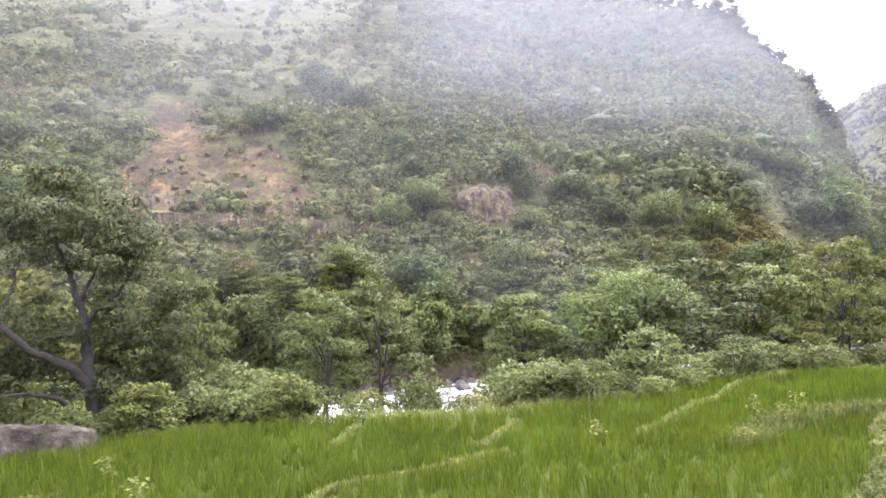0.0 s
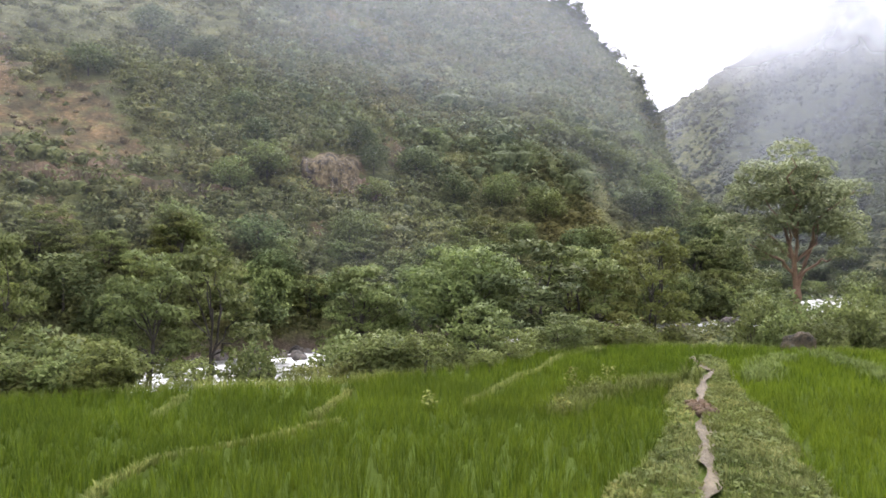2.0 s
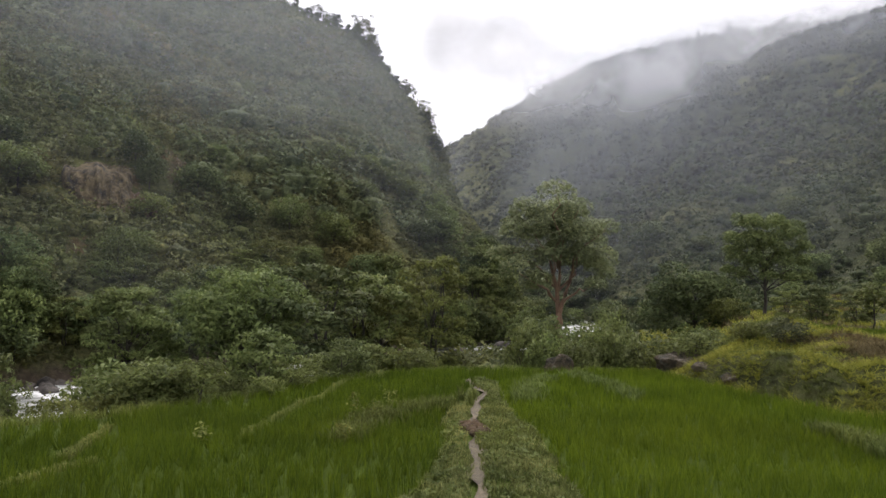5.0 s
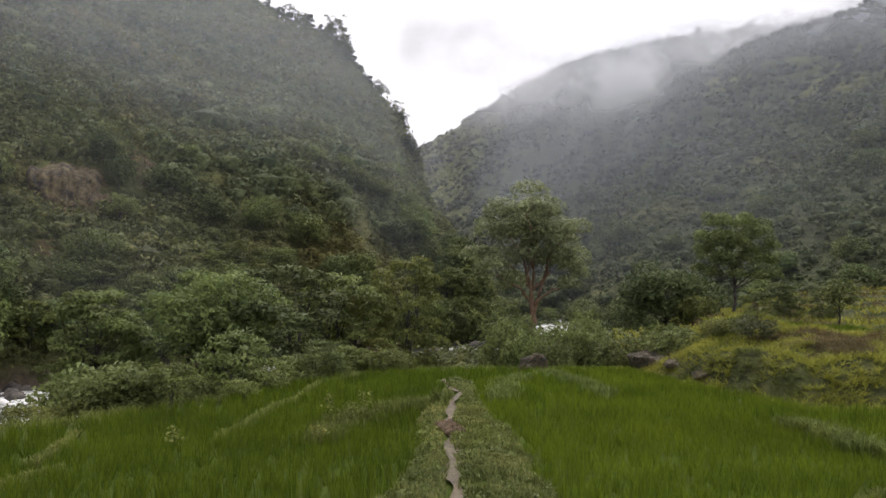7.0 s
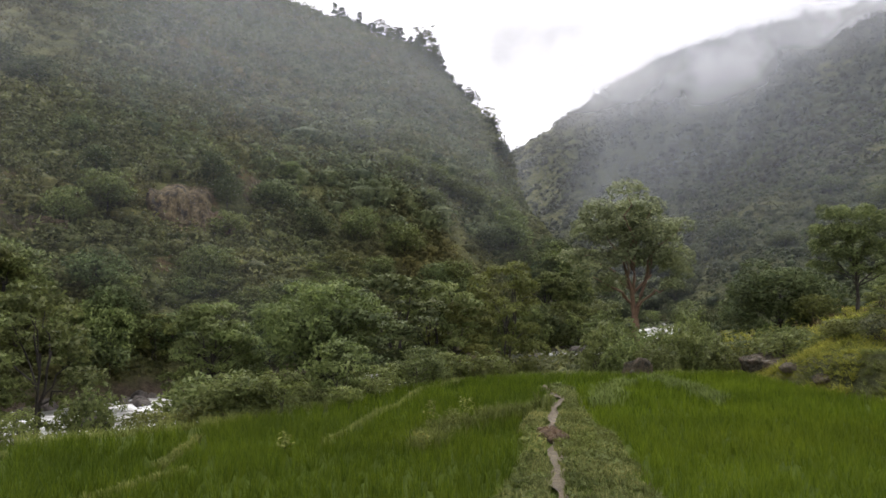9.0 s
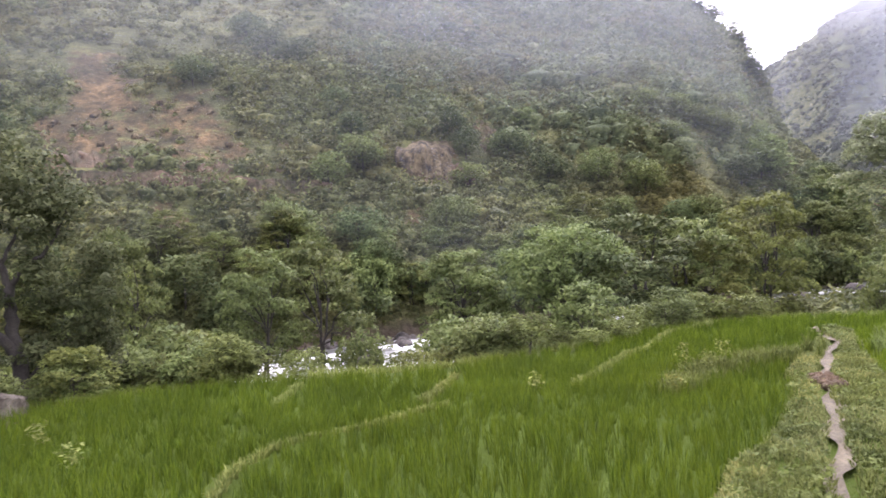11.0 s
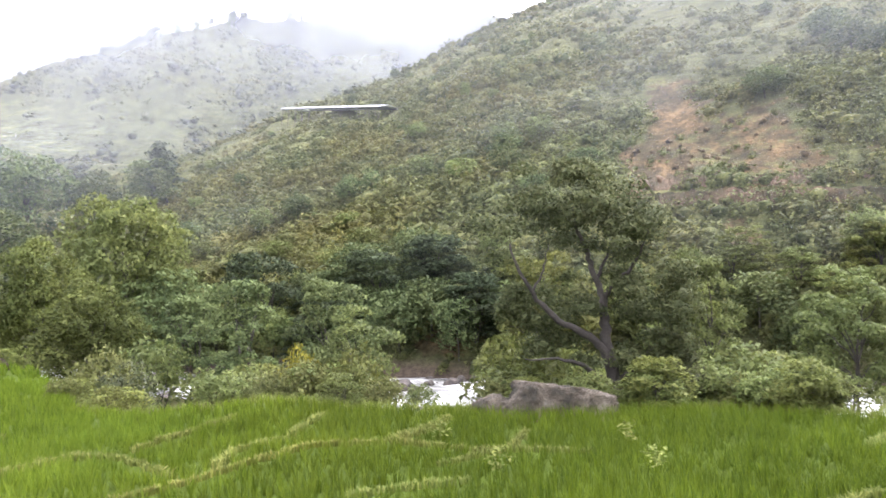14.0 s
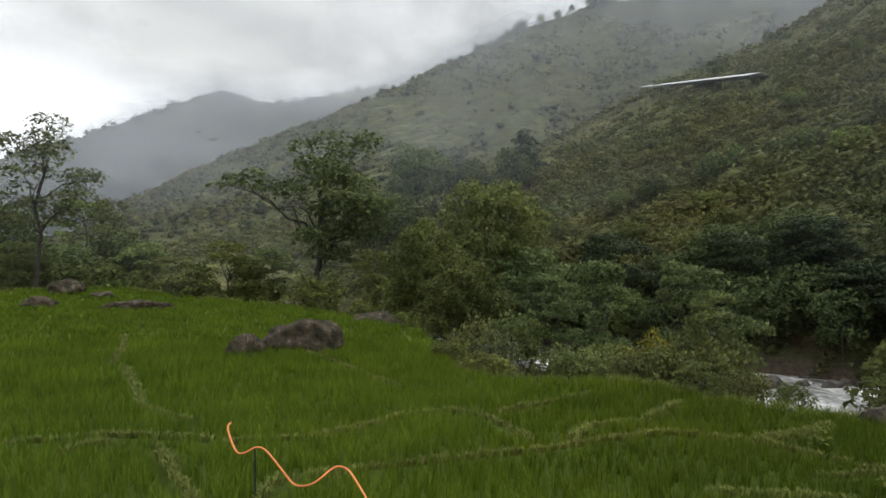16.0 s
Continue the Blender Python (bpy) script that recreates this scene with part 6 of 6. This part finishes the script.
def river_rocks():
    rng = np.random.default_rng(9)
    mats = [stone_mesh(k, 3) for k in range(11, 16)]
    for m in mats:
        m.materials.append(M_ROCK_DARK)
    spots = []
    for a0, a1, n in ((-9.0, 1.0, 26), (3.0, 8.0, 8), (-37.0, -32.5, 30), (37.5, 43.0, 12)):      # piled along the far bank where the water shows
        for _ in range(n):
            az = a0 + (a1 - a0) * rng.random()
            x, y = polar(az, float(river_range(az)) + 4.0 + 2.6 * rng.random())
            spots.append((float(x), float(y), 0.4 + 0.8 * rng.random() ** 1.5))
    for k in range(90):
        az = -44 + 110 * rng.random()
        r = float(river_range(az)) + rng.normal() * 5.5
        x, y = polar(az, r)
        spots.append((float(x), float(y), 0.5 + 1.7 * rng.random() ** 2.5))
    for k, (x, y, s) in enumerate(spots):
        ob = new("river_boulder", mats[k % 5])
        z = max(float(water_level(x)) - 0.15, height(x, y) - 0.22 * s)
        ob.matrix_basis = pose(x, y, z + 0.1 * s, 0, 0, 360 * rng.random()) @ Matrix.Diagonal((s * 1.15, s * 0.85, s * (0.5 + 0.4 * rng.random()), 1))
        tagged(ob, "wet grey boulder in the white water", "boulder", "boulders in the river")


river_rocks()


def scree():
    """Loose stones on the landslips."""
    rng = np.random.default_rng(12)
    pieces = []
    n = 2200
    az, el = 10 + 18 * rng.random(n), 6 + 9 * rng.random(n)
    az[n // 2:] = -11 + 12 * rng.random(n - n // 2)
    r = 60 + 100 * rng.random(n)
    x, y = polar(az, r)
    z = ground_height(x, y)
    keep = earth_mask(x, y, z) > 0.5
    cube = np.array([(a, b, c) for a in (-1, 1) for b in (-1, 1) for c in (-1, 1)], float)
    quads = np.array([(0, 1, 3, 2), (4, 6, 7, 5), (0, 4, 5, 1), (2, 3, 7, 6), (0, 2, 6, 4), (1, 5, 7, 3)])
    for px, py, pz in zip(x[keep], y[keep], z[keep]):
        s = 0.08 + 0.30 * rng.random() ** 3
        pieces.append(((cube * s * (0.6 + 0.5 * rng.random((8, 3)))) @ np.array(Euler(rng.random(3) * 6).to_matrix()) + (px, py, pz + s * 0.2), quads))
    if pieces:
        v, q = join(pieces)
        tagged(new("scree", mesh_from("scree", v, q, [M_CLIFF])), "loose pale stones on the bare landslip", "stones", kind="stuff")


scree()


def hose():
    """An orange hose held up on a black stake, running off through the rice."""
    pts = [(-7.6, 2.25, -0.15), (-8.6, 2.2, 0.02), (-9.4, 2.15, 0.2), (-9.75, 2.1, 0.27), (-9.85, 1.95, 0.26), (-9.75, 1.75, 0.14), (-9.75, 1.6, 0.05), (-9.95, 1.42, 0.0), (-10.1, 1.33, 0.1),
           (-10.25, 1.22, 0.24), (-10.45, 1.05, 0.44), (-10.5, 0.92, 0.46), (-10.55, 0.82, 0.38), (-10.6, 0.7, 0.34), (-10.75, 0.64, 0.4), (-10.95, 0.58, 0.55), (-11.15, 0.55, 0.66), (-11.3, 0.62, 0.66)]
    curve = bpy.data.curves.new("hose", "CURVE")
    curve.dimensions, curve.bevel_depth, curve.bevel_resolution, curve.resolution_u = "3D", 0.014, 3, 6
    sp = curve.splines.new("NURBS")
    sp.points.add(len(pts) - 1)
    for q, c in zip(sp.points, pts):
        q.co = (*c, 1)
    sp.use_endpoint_u, sp.order_u = True, 3
    curve.materials.append(M_HOSE)
    tmp = bpy.data.objects.new("tmp", curve)
    scene.collection.objects.link(tmp)
    bpy.context.view_layer.update()
    mesh = bpy.data.meshes.new_from_object(tmp.evaluated_get(bpy.context.evaluated_depsgraph_get()))
    bpy.data.objects.remove(tmp)
    ob = new("hose", mesh)
    tagged(ob, "bent orange plastic hose trailing over the rice", "hose")
    z = height(-10.5, 0.93)
    v, q = tube([(-10.5, 0.93, z - 0.1), (-10.5, 0.93, z + 0.4), (-10.49, 0.92, 0.44)], [0.016, 0.015, 0.013], 8)
    tagged(new("stake", mesh_from("stake", v, q, [M_STAKE], smooth_faces=True)), "thin black stake holding up the orange hose", "stake")


hose()


def box(cx, cy, cz, sx, sy, sz):
    c = np.array([(a, b, d) for a in (-0.5, 0.5) for b in (-0.5, 0.5) for d in (-0.5, 0.5)]) * (sx, sy, sz) + (cx, cy, cz)
    return c, np.array([(0, 1, 3, 2), (4, 6, 7, 5), (0, 4, 5, 1), (2, 3, 7, 6), (0, 2, 6, 4), (1, 5, 7, 3)])


def shed():
    """A long low shed with a pale sheet roof, on posts, high on the slope."""
    a, b = np.array(polar(53.0, 172.0)), np.array(polar(44.6, 128.0))
    mid, along_v = (a + b) / 2, b - a
    long = float(np.hypot(*along_v))
    turn = math.degrees(math.atan2(along_v[1], along_v[0]))
    za, zb = EYE + 172 * math.tan(radians(14.9)), EYE + 128 * math.tan(radians(15.2))
    tilt = math.degrees(math.asin((zb - za) / long))
    root = thing("shed", pose(float(mid[0]), float(mid[1]), (za + zb) / 2 - 1.6, 0, -tilt, turn), "long low shed with a pale metal roof among the scrub", "shed")
    n = 12
    for k in range(n):
        x = -long / 2 + long * (k + 0.5) / n
        for side in (-1, 1):
            v, q = box(0, 0, 0, long / n - (0.25 if k in (1, 2) else 0.02), 2.3, 0.06)
            ob = part("roof_panel", mesh_from("roof_panel", v, q, [M_TIN]), root)
            ob.matrix_basis = pose(x, side * 1.05, 2.1 - (0.12 if k == 1 else 0), -14 * side, 0, 0)
    for k in range(n + 1):
        x = -long / 2 + 0.1 + (long - 0.2) * k / n
        for side in (-1, 1):
            v, q = tube([(x, side * 1.8, -2.4), (x, side * 1.8, 0), (x, side * 1.8, 1.88)], [0.08, 0.08, 0.07], 6)
            part("post", mesh_from("post", v, q, [M_WOOD]), root)
    for side in (-1, 1):
        v, q = box(0, side * 1.8, 1.8, long, 0.1, 0.12)
        part("beam", mesh_from("beam", v, q, [M_WOOD]), root)


shed()


def weeds():
    """Single tall weeds standing over the rice and on the dykes."""
    rng = np.random.default_rng(31)
    for x, y, h in ((7.4, 16.6, 0.75), (7.7, 16.0, 0.6), (9.0, 17.8, 0.5), (6.0, 14.0, 0.45), (-6.5, 13.2, 0.5), (-5.2, 11.6, 0.45), (-7.4, 9.9, 0.5), (7.5, 11.9, 0.55), (-9.9, 11.3, 0.5), (3.3, 15.2, 0.45)):
        z = height(x, y)
        root = thing("weed", pose(x, y, z, 0, 0, 360 * rng.random()), "pale broad-leaved weed standing above the rice", "weed", "weeds in the rice")
        v, q = tube(bend((0, 0, -0.03), (0.04, 0.02, 0.45 + h * 0.6), 0), np.linspace(0.008, 0.004, 7), 5)
        part("stem", mesh_from("stem", v, q, [M_WEED]), root)
        n = 60
        c = np.stack([rng.normal(size=n) * 0.09, rng.normal(size=n) * 0.09, 0.3 + h * 0.75 * rng.random(n)], 1)
        v, q = leaf_quads(c, rng.normal(size=(n, 3)) * 0.5 + (0, 0, 1), 0.11, 0.06, 0.1)
        part("foliage", mesh_from("foliage", v, q, [M_GRASS]), root)


weeds()


def earth_pit():
    """A dug place in the footpath: a heap of broken clods."""
    rng = np.random.default_rng(55)
    pieces = []
    for k in range(90):
        a, d = rng.random() * 6.28, 0.42 * math.sqrt(rng.random())
        px, py = 9.2 + 0.75 * d * math.cos(a) + 0.6 * d * math.sin(a), 13.65 + 1.7 * d * math.sin(a)
        size = 0.05 + 0.10 * rng.random()
        c, q = box(0, 0, 0, size * 1.3, size, size * 0.8)
        c = c * (0.75 + 0.5 * rng.random((8, 1)))
        pieces.append((c @ np.array(Euler(rng.random(3) * 6).to_matrix()) + (px, py, height(px, py) + 0.06 + 0.16 * (0.42 - d)), q))
    v, q = join(pieces)
    tagged(new("earth_heap", mesh_from("earth_heap", v, q, [M_EARTH])), "dug heap of brown clods in the footpath", "earth", kind="stuff")


earth_pit()


def hill_terraces():
    """Narrow cultivated strips along the hill behind."""
    rng = np.random.default_rng(41)
    for k in range(9):
        a0 = 64 + 8 * rng.random()
        a1 = a0 + 7 + 9 * rng.random()
        r0 = 232 + 9.0 * k
        az = np.arange(a0, a1, 0.4)
        r = r0 - (az - a0) * 1.0
        x, y = polar(az, r)
        z = ground_height(x, y)
        x2, y2 = polar(az, r + 3.4)
        top = z + 0.55
        v = np.concatenate([np.stack([x, y, z - 0.5], 1), np.stack([x, y, top], 1), np.stack([x2, y2, top + 0.15], 1)])
        n = len(az)
        i = np.arange(n - 1)
        q = np.concatenate([np.stack([i, i + 1, i + n + 1, i + n], 1), np.stack([i + n, i + n + 1, i + 2 * n + 1, i + 2 * n], 1)])
        ob = new("hill_terrace", mesh_from("hill_terrace", v, q, [M_TERRACE]))
        tagged(ob, "narrow pale green terrace stepping up the far hill", "terrace", "terraces on the far hill", "structure")


M_TERRACE = rough_stuff("terrace_grass", [(0.35, (0.090, 0.102, 0.040)), (0.65, (0.160, 0.168, 0.070))], 0.2, 1.5, 0.4)
hill_terraces()


def rock_face(az, el, wide, tall, label, seed, lean=62, mat=None):
    """A fluted, broken rock face standing out of the slope."""
    x0, y0, z0 = on_slope(az, el)
    u, v = np.linspace(-0.5, 0.5, 56), np.linspace(0, 1, 40)
    U, V = np.meshgrid(u, v, indexing="ij")
    edge = smooth(0.5, 0.36, np.abs(U) + 0.12 * (fbm(V * 5 + seed, U * 3, 3, seed) - 0.45)) * smooth(1.02, 0.8, V + 0.25 * (fbm(U * 6, V * 0 + seed, 3, seed + 1) - 0.45))
    flute = (fbm(U * 22 + 0.8 * V, V * 2.6, 4, seed + 2) - 0.45) * 1.7 + (fbm(U * 5, V * 4, 3, seed + 3) - 0.45) * 2.2
    out = (0.7 + 1.0 * flute) * edge - 1.8 * (1 - edge)
    px, pz = U * wide, V * tall * math.sin(radians(lean)) - 2.2
    py = V * tall * math.cos(radians(lean)) - out
    ob = sheet("rock_face", np.stack([px.ravel(), py.ravel(), pz.ravel()], 1), len(u), len(v), mat or M_CLIFF)
    ob.matrix_basis = pose(x0, y0, z0, 0, 0, az)
    tagged(ob, label, "rock", "", "structure")


rock_face(-3.6, 5.4, 6.6, 8.6, "fluted tan rock face breaking out of the hillside", 5, 60)
rock_face(-6.6, 5.7, 4.2, 5.0, "dark layered rock ledge in the hillside", 9, 66, M_EARTH)
rock_face(-8.7, 8.4, 4.2, 6.2, "broken tan rocks in the hillside", 13, 52)
rock_face(23.4, 7.4, 5.5, 4.8, "raw orange cut at the foot of the landslip", 17, 60, M_EARTH)
